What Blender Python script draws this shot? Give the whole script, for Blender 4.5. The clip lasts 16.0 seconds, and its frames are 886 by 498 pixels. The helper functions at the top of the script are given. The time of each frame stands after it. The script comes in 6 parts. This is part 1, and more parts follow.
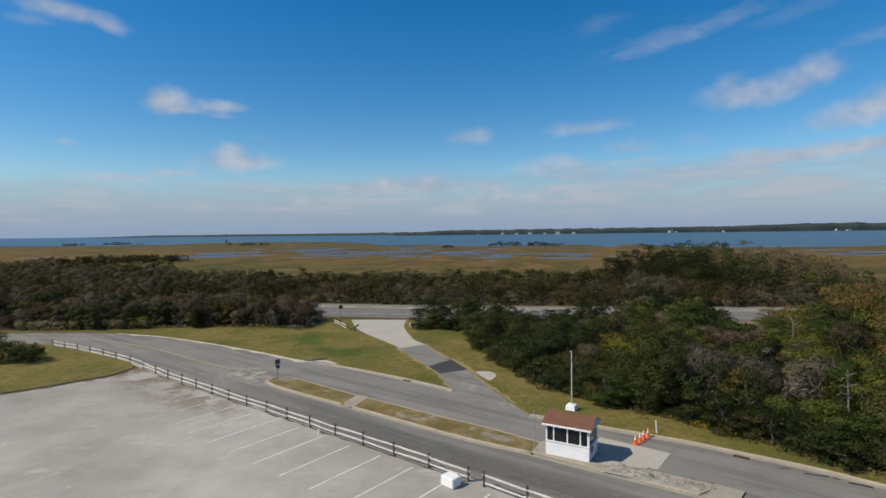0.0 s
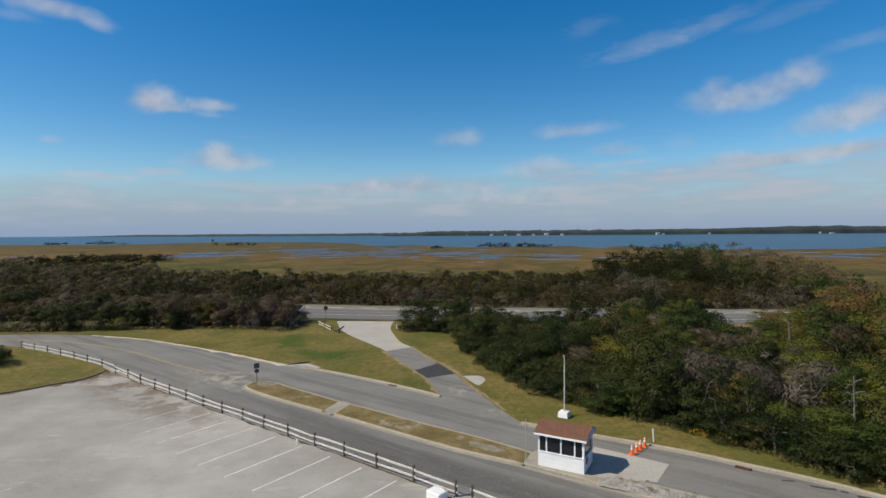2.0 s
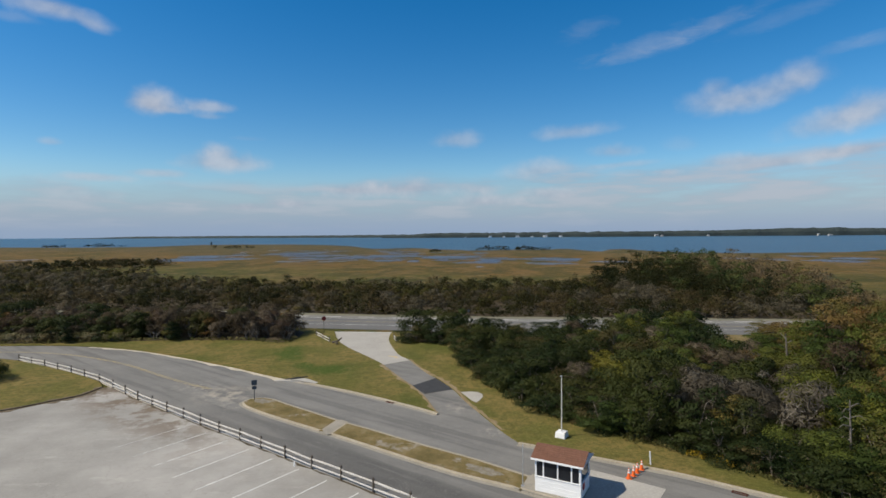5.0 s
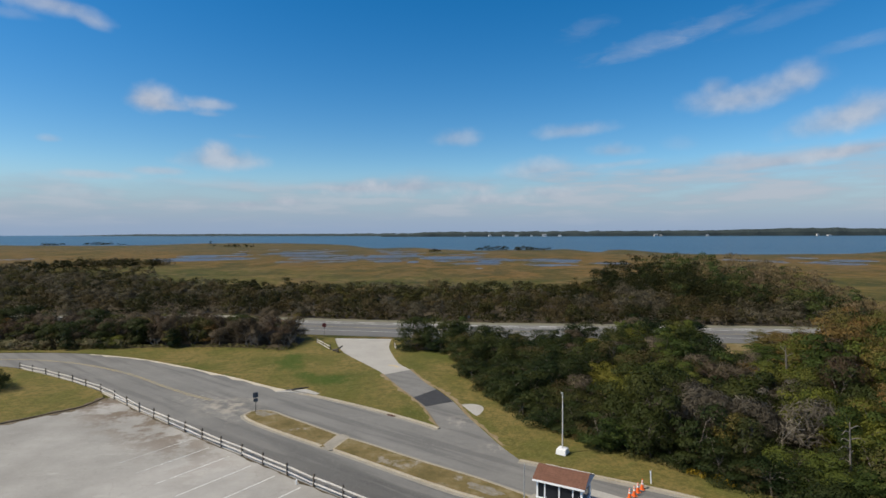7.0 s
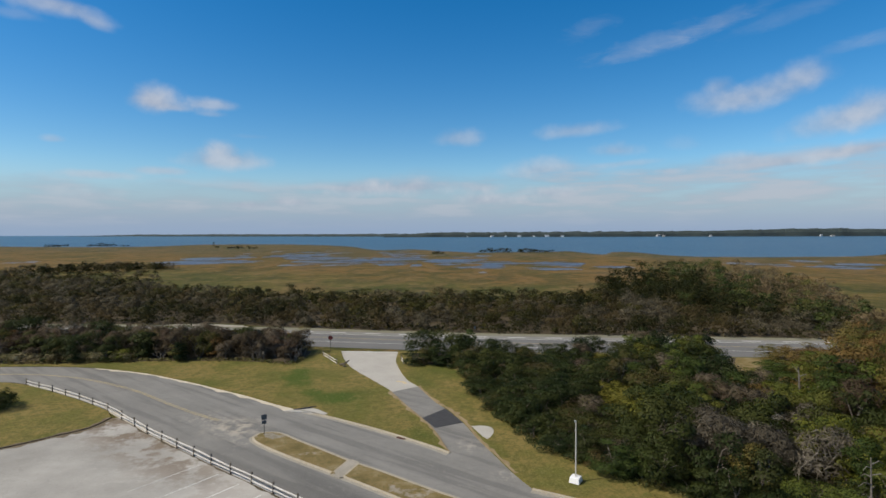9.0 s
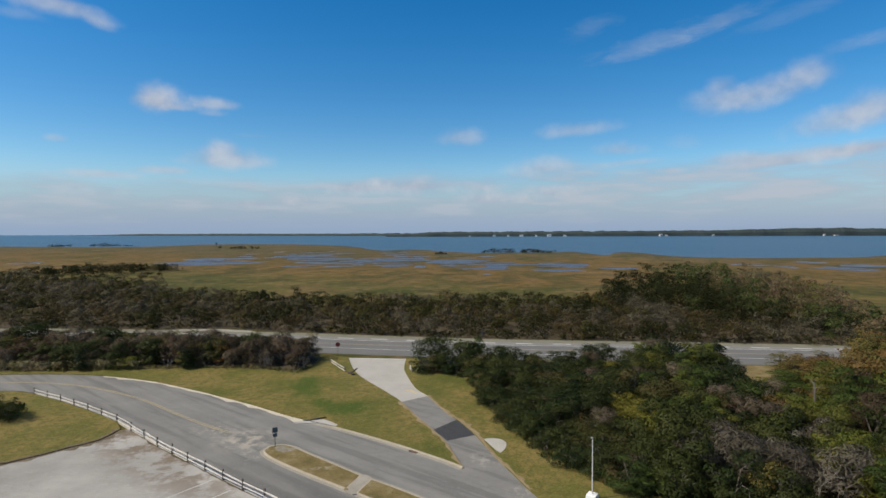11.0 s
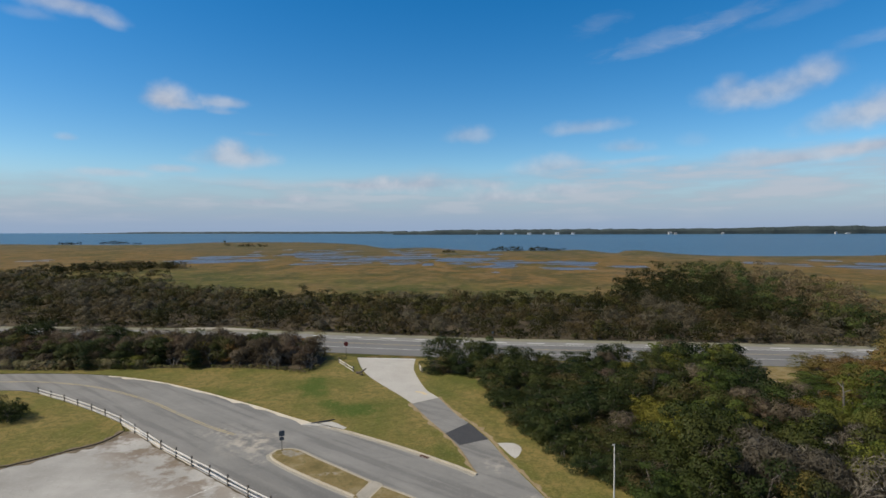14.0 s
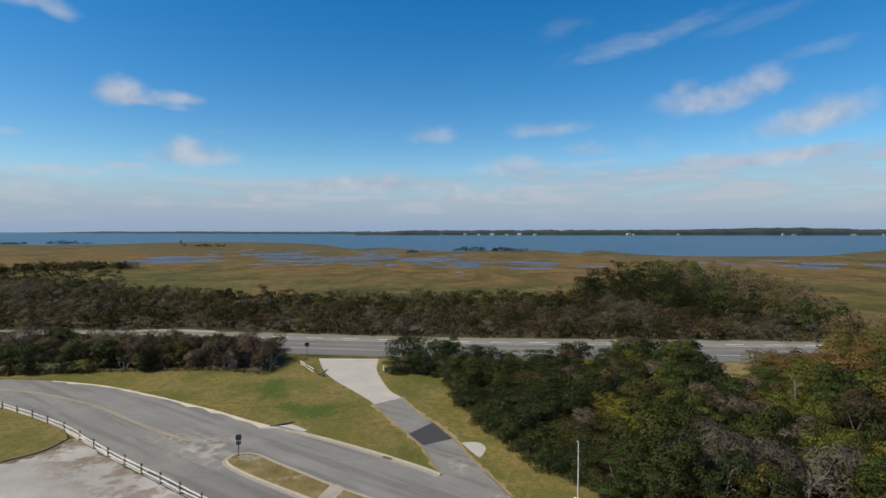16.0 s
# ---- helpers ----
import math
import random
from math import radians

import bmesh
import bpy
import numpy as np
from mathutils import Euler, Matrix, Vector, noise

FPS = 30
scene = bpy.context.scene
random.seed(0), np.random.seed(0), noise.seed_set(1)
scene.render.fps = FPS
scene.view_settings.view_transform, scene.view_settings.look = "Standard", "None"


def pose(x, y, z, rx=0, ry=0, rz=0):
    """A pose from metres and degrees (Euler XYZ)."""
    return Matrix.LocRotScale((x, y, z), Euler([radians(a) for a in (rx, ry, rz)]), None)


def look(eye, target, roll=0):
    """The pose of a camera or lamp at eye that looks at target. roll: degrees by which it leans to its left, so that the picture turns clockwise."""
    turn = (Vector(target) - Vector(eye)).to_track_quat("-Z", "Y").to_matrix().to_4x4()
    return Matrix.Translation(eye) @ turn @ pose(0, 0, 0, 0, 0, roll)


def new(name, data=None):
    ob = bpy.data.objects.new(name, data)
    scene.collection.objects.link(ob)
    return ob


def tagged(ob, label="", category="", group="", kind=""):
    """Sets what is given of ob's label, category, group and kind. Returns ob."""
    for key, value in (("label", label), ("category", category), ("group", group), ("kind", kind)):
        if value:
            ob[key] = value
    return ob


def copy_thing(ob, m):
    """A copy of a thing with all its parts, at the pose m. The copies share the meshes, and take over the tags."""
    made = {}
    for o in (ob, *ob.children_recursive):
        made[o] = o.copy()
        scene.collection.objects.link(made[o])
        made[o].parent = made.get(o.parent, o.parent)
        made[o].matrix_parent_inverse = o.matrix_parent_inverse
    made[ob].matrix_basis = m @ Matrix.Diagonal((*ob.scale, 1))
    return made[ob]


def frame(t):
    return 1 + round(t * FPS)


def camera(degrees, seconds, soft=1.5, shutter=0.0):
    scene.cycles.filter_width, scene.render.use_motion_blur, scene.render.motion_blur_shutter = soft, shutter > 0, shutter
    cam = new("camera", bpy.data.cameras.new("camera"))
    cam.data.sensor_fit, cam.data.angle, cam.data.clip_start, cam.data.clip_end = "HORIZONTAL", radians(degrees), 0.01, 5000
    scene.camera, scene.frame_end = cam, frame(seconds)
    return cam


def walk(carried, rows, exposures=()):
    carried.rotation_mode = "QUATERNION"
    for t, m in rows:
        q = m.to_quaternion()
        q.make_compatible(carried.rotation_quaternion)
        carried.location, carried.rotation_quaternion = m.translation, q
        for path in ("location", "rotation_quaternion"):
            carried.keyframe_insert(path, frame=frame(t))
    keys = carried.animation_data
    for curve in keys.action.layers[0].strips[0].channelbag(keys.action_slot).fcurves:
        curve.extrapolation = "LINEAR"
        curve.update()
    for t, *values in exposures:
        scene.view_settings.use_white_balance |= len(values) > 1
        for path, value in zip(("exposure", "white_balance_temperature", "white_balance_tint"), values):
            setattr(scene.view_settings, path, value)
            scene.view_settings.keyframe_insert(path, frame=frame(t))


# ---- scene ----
cam = camera(78.2, 16.0, soft=1.58)

PATH = [
    (0, (1.313, -2.297, 15.039), (1.204, -0.301, 14.975), -0.7),
    (0.5, (1.313, -1.49, 14.962), (1.231, 0.507, 14.905), -0.5),
    (1, (1.381, -0.925, 14.894), (1.298, 1.072, 14.832), -0.4),
    (1.5, (1.398, -0.463, 14.809), (1.319, 1.535, 14.746), -0.4),
    (2, (1.312, -0.094, 14.817), (1.244, 1.904, 14.756), -0.4),
    (2.5, (1.261, 0.08, 14.834), (1.205, 2.079, 14.774), -0.4),
    (3, (1.284, 0.17, 15.091), (1.235, 2.169, 15.037), -0.5),
    (3.5, (1.351, 0.129, 15.43), (1.294, 2.128, 15.379), -0.4),
    (4, (1.448, 0.062, 15.704), (1.385, 2.06, 15.65), -0.5),
    (6.5, (1.38, -0.217, 17.393), (1.317, 1.781, 17.336), -0.2),
    (7, (1.237, -0.173, 17.785), (1.176, 1.825, 17.724), -0.2),
    (7.5, (1.041, -0.213, 18.166), (0.978, 1.785, 18.104), -0.1),
    (8, (0.848, -0.039, 18.658), (0.78, 1.959, 18.596), -0.1),
    (8.5, (0.639, 0.139, 19.268), (0.569, 2.137, 19.206), -0.2),
    (9, (0.467, 0.352, 19.822), (0.398, 2.35, 19.761), -0.2),
    (11.5, (-0.769, 0.953, 21.065), (-0.852, 2.95, 20.999), -0.2),
    (12, (-0.908, 1.129, 21.072), (-1.014, 3.125, 21.004), -0.2),
    (12.5, (-0.991, 1.657, 21.081), (-1.107, 3.653, 21.014), -0.2),
    (13, (-1.072, 2.181, 21.021), (-1.154, 4.178, 20.955), -0.2),
    (13.5, (-1.115, 2.504, 20.926), (-1.21, 4.501, 20.856), -0.2),
    (14, (-1.127, 2.849, 20.875), (-1.23, 4.845, 20.804), -0.2),
    (14.5, (-1.176, 3.101, 20.749), (-1.269, 5.098, 20.679), -0.1),
    (15, (-1.18, 3.36, 20.629), (-1.267, 5.357, 20.562), 0.0),
    (15.5, (-1.214, 3.474, 20.505), (-1.301, 5.471, 20.434), -0.1),
    (16, (-1.189, 3.61, 20.525), (-1.158, 5.608, 20.456), 0.0),
]
walk(cam, [(t, look(eye, target, roll)) for t, eye, target, roll in PATH],
     exposures=[(0, -0.07), (1, -0.07), (3, -0.05), (7, 0.0), (12, 0.05), (16, 0.05)])

# ---------- world, sun ----------
SUN_TO = Vector((-0.69, -0.22, 0.74)).normalized()


def node(nt, kind, **inputs):
    n = nt.nodes.new(kind)
    for k, v in inputs.items():
        n.inputs[k.replace("_", " ")].default_value = v
    return n


def mth(nt, op, a, b=None, clamp=False):
    n = nt.nodes.new("ShaderNodeMath")
    n.operation, n.use_clamp = op, clamp
    for i, v in enumerate((a, b)):
        if v is None:
            continue
        if isinstance(v, (int, float)):
            n.inputs[i].default_value = v
        else:
            nt.links.new(v, n.inputs[i])
    return n.outputs[0]


def vdot(nt, a, v):
    n = nt.nodes.new("ShaderNodeVectorMath")
    n.operation = "DOT_PRODUCT"
    nt.links.new(a, n.inputs[0])
    n.inputs[1].default_value = v
    return n.outputs["Value"]


def step(nt, v, lo, hi):
    n = nt.nodes.new("ShaderNodeMapRange")
    n.interpolation_type = "SMOOTHSTEP"
    nt.links.new(v, n.inputs[0])
    n.inputs[1].default_value, n.inputs[2].default_value = lo, hi
    return n.outputs[0]


def make_world():
    w = bpy.data.worlds.new("sky")
    scene.world = w
    w.use_nodes = True
    nt = w.node_tree
    nt.nodes.clear()
    sky = nt.nodes.new("ShaderNodeTexSky")
    sky.sky_type, sky.sun_disc = "NISHITA", False
    sky.sun_elevation = math.asin(SUN_TO.z)
    sky.sun_rotation = math.atan2(SUN_TO.x, SUN_TO.y)
    sky.altitude, sky.air_density, sky.dust_density, sky.ozone_density = SKY_AIR
    bg = node(nt, "ShaderNodeBackground", Strength=SKY_STRENGTH)
    d = nt.nodes.new("ShaderNodeTexCoord").outputs["Generated"]
    z = vdot(nt, d, (0, 0, 1))
    hue = node(nt, "ShaderNodeHueSaturation", Value=1.0)
    nt.links.new(sky.outputs[0], hue.inputs["Color"])
    # deep clear blue low down; unseen sky overhead greyed and dimmed to neutralise shadows
    nt.links.new(mth(nt, "SUBTRACT", SKY_SAT, mth(nt, "MULTIPLY", step(nt, z, 0.40, 0.75), SKY_SAT - 0.80)), hue.inputs["Saturation"])
    nt.links.new(mth(nt, "SUBTRACT", 1.0, mth(nt, "MULTIPLY", step(nt, z, 0.40, 0.75), 0.40)), hue.inputs["Value"])
    nt.links.new(hue.outputs[0], bg.inputs[0])
    # fine and coarse noise that frays the clouds' edges
    mp = node(nt, "ShaderNodeMapping", Scale=(9, 9, 11))
    nt.links.new(d, mp.inputs[0])
    no = node(nt, "ShaderNodeTexNoise", Scale=2.6, Detail=6.0, Roughness=0.5, Distortion=0.1)
    nt.links.new(mp.outputs[0], no.inputs["Vector"])
    fray = mth(nt, "SUBTRACT", no.outputs[0], 0.5)
    # combed noise for the high ice clouds
    mi = node(nt, "ShaderNodeMapping", Scale=(9, 9, 30), Rotation=(0, radians(-10), 0))
    nt.links.new(d, mi.inputs[0])
    ni = node(nt, "ShaderNodeTexNoise", Scale=2.6, Detail=6.0, Roughness=0.6, Distortion=0.5)
    nt.links.new(mi.outputs[0], ni.inputs["Vector"])
    comb = mth(nt, "SUBTRACT", ni.outputs[0], 0.5)
    # layered noise for the low bank
    mb = node(nt, "ShaderNodeMapping", Scale=(5, 5, 36))
    nt.links.new(d, mb.inputs[0])
    nb = node(nt, "ShaderNodeTexNoise", Scale=1.5, Detail=7.0, Roughness=0.52)
    nt.links.new(mb.outputs[0], nb.inputs["Vector"])
    layer = mth(nt, "SUBTRACT", nb.outputs[0], 0.5)
    total = None
    for kind, frayed, ragged, base in ((CUMULUS, fray, 1.3, 1.5), (LOFTY, fray, 1.2, 1.15), (STREAKS, fray, 1.5, 1.0), (CIRRUS, comb, 1.8, 1.0)):
        for az, el, hw, hh, wt, tilt in kind:
            az, el, tilt = radians(az), radians(el), radians(tilt)
            c = Vector((math.sin(az) * math.cos(el), math.cos(az) * math.cos(el), math.sin(el)))
            r = c.cross(Vector((0, 0, 1))).normalized()
            r = (r * math.cos(tilt) + r.cross(c) * math.sin(tilt)).normalized()
            u = r.cross(c)
            a = mth(nt, "MULTIPLY", mth(nt, "SUBTRACT", vdot(nt, d, r), r.dot(c)), 1 / radians(hw))
            b = mth(nt, "MULTIPLY", mth(nt, "SUBTRACT", vdot(nt, d, u), u.dot(c)), 1 / radians(hh))
            b = mth(nt, "MAXIMUM", b, mth(nt, "MULTIPLY", b, -base))
            q = mth(nt, "SQRT", mth(nt, "ADD", mth(nt, "MULTIPLY", a, a), mth(nt, "MULTIPLY", b, b)))
            q = mth(nt, "ADD", q, mth(nt, "MULTIPLY", frayed, -ragged))
            m = mth(nt, "MULTIPLY", mth(nt, "SUBTRACT", 1.0, step(nt, q, 0.1, 1.35)), wt)
            m = mth(nt, "MULTIPLY", m, step(nt, vdot(nt, d, c), 0.5, 0.6))
            # screened over what lies behind
            total = m if total is None else mth(nt, "SUBTRACT", mth(nt, "ADD", total, m), mth(nt, "MULTIPLY", total, m))
    # long flat bank low over the bay, all round the horizon, higher to the east
    ml = node(nt, "ShaderNodeMapping", Scale=(3.2, 3.2, 7))
    nt.links.new(d, ml.inputs[0])
    nl = node(nt, "ShaderNodeTexNoise", Scale=2.2, Detail=4.0, Roughness=0.55)
    nt.links.new(ml.outputs[0], nl.inputs["Vector"])
    east = vdot(nt, d, (1, 0, 0))
    top = mth(nt, "ADD", mth(nt, "ADD", 0.105, mth(nt, "MULTIPLY", east, 0.035)), mth(nt, "MULTIPLY", mth(nt, "SUBTRACT", nl.outputs[0], 0.5), 0.055))
    rise = mth(nt, "DIVIDE", z, top)
    band = mth(nt, "MULTIPLY", step(nt, rise, 0.0, 0.5), mth(nt, "SUBTRACT", 1.0, step(nt, rise, 0.80, 1.10)))
    streak = mth(nt, "ADD", BANK[0], mth(nt, "MULTIPLY", step(nt, nb.outputs[0], 0.36, 0.66), BANK[1]))
    density = mth(nt, "ADD", 0.72, mth(nt, "MULTIPLY", step(nt, east, -0.2, 0.4), 0.28))
    bank = mth(nt, "MULTIPLY", mth(nt, "MULTIPLY", band, streak), density)
    # pale veil at the horizon
    veil = mth(nt, "MULTIPLY", mth(nt, "SUBTRACT", 1.0, step(nt, z, 0.0, 0.125)), VEIL)
    bgv = node(nt, "ShaderNodeBackground", Color=(0.33, 0.45, 0.65, 1), Strength=0.82)
    hazy = nt.nodes.new("ShaderNodeMixShader")
    nt.links.new(veil, hazy.inputs[0])
    nt.links.new(bg.outputs[0], hazy.inputs[1])
    nt.links.new(bgv.outputs[0], hazy.inputs[2])
    # lit tops and grey undersides; the bank is greyer than the separate clouds
    over = hazy
    for cover, tone, grey, pale in ((bank, step(nt, nb.outputs[0], 0.38, 0.66), (0.31, 0.385, 0.50, 1), (0.53, 0.565, 0.65, 1)), (total, step(nt, no.outputs[0], 0.24, 0.72), (0.41, 0.465, 0.585, 1), (0.64, 0.67, 0.745, 1))):
        ramp = nt.nodes.new("ShaderNodeMix")
        ramp.data_type = "RGBA"
        nt.links.new(tone, ramp.inputs["Factor"])
        ramp.inputs[6].default_value, ramp.inputs[7].default_value = grey, pale
        bgc = node(nt, "ShaderNodeBackground", Strength=CLOUD_LIGHT)
        nt.links.new(ramp.outputs[2], bgc.inputs[0])
        mix = nt.nodes.new("ShaderNodeMixShader")
        nt.links.new(mth(nt, "MINIMUM", cover, 0.95), mix.inputs[0])
        nt.links.new(over.outputs[0], mix.inputs[1])
        nt.links.new(bgc.outputs[0], mix.inputs[2])
        over = mix
    out = nt.nodes.new("ShaderNodeOutputWorld")
    nt.links.new(mix.outputs[0], out.inputs[0])


SKY_AIR = (10.0, 1.0, 0.3, 3.0)
SKY_SAT = 1.44
SKY_STRENGTH = 0.119
CLOUD_LIGHT = 0.84
VEIL = 0.95
BANK = (0.22, 0.58)
# azimuth east of north, elevation, half width, half height (degrees), weight, tilt
CUMULUS = [
    (-29.7, 12.0, 2.2, 1.5, 0.85, 0), (-28.0, 11.6, 2.0, 0.5, 0.5, 0), (-24.9, 12.1, 2.4, 0.7, 0.6, 0), (-24.9, 11.3, 1.4, 0.4, 0.3, 0), (-37.4, 8.0, 0.9, 0.4, 0.35, 0),
    (-23.8, 7.0, 3.8, 1.3, 0.75, 0), (-24.0, 8.1, 1.8, 0.8, 0.4, 0), (-21.2, 9.4, 1.6, 0.3, 0.12, 0), (-0.1, 9.6, 2.5, 1.1, 0.42, 0), (11.5, 10.1, 3.8, 0.9, 0.42, 4),
    (15.6, 8.0, 2.3, 0.8, 0.42, 0), (21.8, 8.3, 1.6, 0.8, 0.12, 0), (8.4, 6.5, 3.8, 1.2, 0.5, 6)]
LOFTY = [
    (25.3, 11.9, 3.2, 1.4, 0.55, 0), (29.0, 12.3, 3.5, 1.4, 0.55, 8), (31.6, 13.3, 2.0, 1.3, 0.5, 4), (24.8, 13.3, 1.4, 0.8, 0.35, 0), (33.5, 9.1, 3.7, 1.3, 0.55, 6),
    (36.1, 9.9, 3.1, 1.6, 0.65, 8), (-37.7, 18.7, 2.8, 0.9, 0.55, 0), (-35.3, 18.5, 2.4, 0.7, 0.35, -10), (-34.0, 17.8, 1.2, 0.5, 0.35, -15), (-39.6, 17.5, 1.7, 0.5, 0.2, 0),
    (31.3, 6.3, 4.8, 0.8, 0.6, 6), (35.3, 6.8, 3.0, 0.7, 0.75, 6), (26.1, 6.6, 3.2, 0.7, 0.5, 0)]
STREAKS = [
    (-34.3, 5.2, 3.0, 0.4, 0.52, 0), (-29.2, 5.8, 2.6, 0.4, 0.52, 0), (-35.2, 3.6, 2.9, 0.7, 0.35, 0), (-17.5, 3.1, 2.5, 0.5, 0.6, 0), (-21.5, 2.8, 2.3, 0.4, 0.52, 0),
    (-10.4, 4.6, 4.7, 0.9, 0.68, 3), (-5.1, 4.8, 4.4, 1.1, 0.72, 0), (2.6, 3.5, 3.7, 0.7, 0.66, 0), (2.0, 4.6, 2.5, 0.6, 0.6, 0), (9.2, 4.1, 2.8, 0.7, 0.66, 0),
    (20.6, 5.8, 1.4, 0.3, 0.6, 0), (15.6, 6.7, 4.5, 0.3, 0.3, 3)]
CIRRUS = [
    (12.8, 19.6, 2.3, 0.8, 0.13, 14), (19.4, 17.8, 5.6, 0.9, 0.20, 9), (24.2, 18.6, 4.4, 0.8, 0.16, 15), (30.3, 18.4, 5.1, 0.7, 0.10, 10), (34.5, 15.3, 2.0, 0.6, 0.13, 12),
    (36.6, 15.4, 1.4, 0.6, 0.14, 10), (17.6, 16.9, 4.9, 0.5, 0.10, 6)]
make_world()
sun_data = bpy.data.lights.new("sun", "SUN")
sun_data.energy, sun_data.angle, sun_data.color = 4.75, radians(0.55), (1.0, 0.90, 0.73)
sun = new("sun", sun_data)
sun.matrix_world = look(SUN_TO * 400, (0, 0, 0))


# ---------- materials ----------
def material(name, rough=0.8, metal=0.0):
    m = bpy.data.materials.new(name)
    m.use_nodes = True
    nt = m.node_tree
    b = nt.nodes["Principled BSDF"]
    b.inputs["Roughness"].default_value, b.inputs["Metallic"].default_value = rough, metal
    return m, nt, b


def ramp_of(nt, fac, stops):
    r = nt.nodes.new("ShaderNodeValToRGB")
    els = r.color_ramp.elements
    while len(els) < len(stops):
        els.new(0.5)
    for e, (p, c) in zip(els, stops):
        e.position, e.color = p, (*c, 1)
    nt.links.new(fac, r.inputs[0])
    return r.outputs[0]


def noise_of(nt, scale, detail=4.0, rough=0.55, stretch=(1, 1, 1), space="Object", distort=0.0):
    tc = nt.nodes.new("ShaderNodeTexCoord")
    mp = node(nt, "ShaderNodeMapping", Scale=stretch)
    nt.links.new(tc.outputs[space], mp.inputs[0])
    n = node(nt, "ShaderNodeTexNoise", Scale=scale, Detail=detail, Roughness=rough, Distortion=distort)
    nt.links.new(mp.outputs[0], n.inputs["Vector"])
    return n.outputs[0]


def mixc(nt, fac, a, b, how="MIX"):
    n = nt.nodes.new("ShaderNodeMix")
    n.data_type, n.blend_type = "RGBA", how
    if isinstance(fac, (int, float)):
        n.inputs["Factor"].default_value = fac
    else:
        nt.links.new(fac, n.inputs["Factor"])
    for i, v in ((6, a), (7, b)):
        if isinstance(v, tuple):
            n.inputs[i].default_value = (*v, 1)
        else:
            nt.links.new(v, n.inputs[i])
    return n.outputs[2]


def bump(nt, b, height, strength=0.4, dist=0.02):
    n = node(nt, "ShaderNodeBump", Strength=strength, Distance=dist)
    nt.links.new(height, n.inputs["Height"])
    nt.links.new(n.outputs[0], b.inputs["Normal"])


def mottled(name, c1, c2, c3, coarse, fine, rough=0.85, metal=0.0, bstr=0.3, bdist=0.01, stretch=(1, 1, 1), spec=0.3):
    """Coarse stains between c1 and c2, with fine grain towards c3."""
    m, nt, b = material(name, rough, metal)
    big = noise_of(nt, coarse, 5.0, 0.6, stretch)
    small = noise_of(nt, fine, 3.0, 0.6)
    col = ramp_of(nt, big, [(0.32, c1), (0.68, c2)])
    col = mixc(nt, step(nt, small, 0.45, 0.75), col, c3)
    nt.links.new(col, b.inputs["Base Color"])
    b.inputs["Specular IOR Level"].default_value = spec
    bump(nt, b, small, bstr, bdist)
    return m


def foliage(name, stops, own=True, leaf=0.11, soft=0.32):
    """Leaves: one tone a plant (or a patch, where the plants are joined), varied leaf by leaf."""
    m, nt, b = material(name, 0.6)
    b.inputs["Specular IOR Level"].default_value = 0.12
    if own:
        tone = nt.nodes.new("ShaderNodeObjectInfo").outputs["Random"]
    else:
        tone = step(nt, noise_of(nt, 0.16, 3.0, 0.6), 0.3, 0.7)
    isl = nt.nodes.new("ShaderNodeNewGeometry").outputs["Random Per Island"]
    patch = noise_of(nt, 0.7, 3.0, 0.55)
    t = mth(nt, "ADD", tone, mth(nt, "MULTIPLY", mth(nt, "SUBTRACT", patch, 0.5), 0.7))
    t = mth(nt, "ADD", t, mth(nt, "MULTIPLY", mth(nt, "SUBTRACT", isl, 0.5), 0.14), True)
    col = ramp_of(nt, t, stops)
    hsv = node(nt, "ShaderNodeHueSaturation")
    nt.links.new(col, hsv.inputs["Color"])
    nt.links.new(mth(nt, "ADD", 1 - leaf, mth(nt, "MULTIPLY", isl, 2 * leaf)), hsv.inputs["Value"])
    nt.links.new(hsv.outputs[0], b.inputs["Base Color"])
    tr = nt.nodes.new("ShaderNodeBsdfTranslucent")
    nt.links.new(hsv.outputs[0], tr.inputs[0])
    mix = nt.nodes.new("ShaderNodeMixShader")
    mix.inputs[0].default_value = soft
    out = nt.nodes["Material Output"]
    nt.links.new(b.outputs[0], mix.inputs[1])
    nt.links.new(tr.outputs[0], mix.inputs[2])
    nt.links.new(mix.outputs[0], out.inputs[0])
    return m


def water(name, deep, shallow, scale, rough, strength, spec=0.5):
    m, nt, b = material(name, rough)
    big = noise_of(nt, 0.004, 4.0, 0.6, (0.4, 1.6, 1))
    nt.links.new(ramp_of(nt, big, [(0.3, deep), (0.7, shallow)]), b.inputs["Base Color"])
    b.inputs["IOR"].default_value = 1.33
    b.inputs["Specular IOR Level"].default_value = spec
    bump(nt, b, noise_of(nt, scale, 5.0, 0.65, (0.5, 1.3, 1)), strength, 0.6)
    return m


M_ASPHALT, nt, b = material("asphalt", 0.92)
tc = nt.nodes.new("ShaderNodeTexCoord").outputs["Object"]
col = ramp_of(nt, noise_of(nt, 0.22, 6.0, 0.62), [(0.32, (0.168, 0.165, 0.158)), (0.68, (0.210, 0.206, 0.196))])
# oil-dark lane beside the median
across = vdot(nt, tc, (0.586, 0.81, 0))
lane_mask = mth(nt, "MULTIPLY", step(nt, across, 25.0, 26.3), mth(nt, "SUBTRACT", 1.0, step(nt, across, 28.0, 29.6)))
lane_mask = mth(nt, "MULTIPLY", lane_mask, step(nt, vdot(nt, tc, (1, 0, 0)), -26.0, -4.0))
lane_mask = mth(nt, "MULTIPLY", lane_mask, mth(nt, "ADD", 0.35, noise_of(nt, 0.3, 4.0, 0.6)))
col = mixc(nt, lane_mask, col, (0.085, 0.084, 0.083))
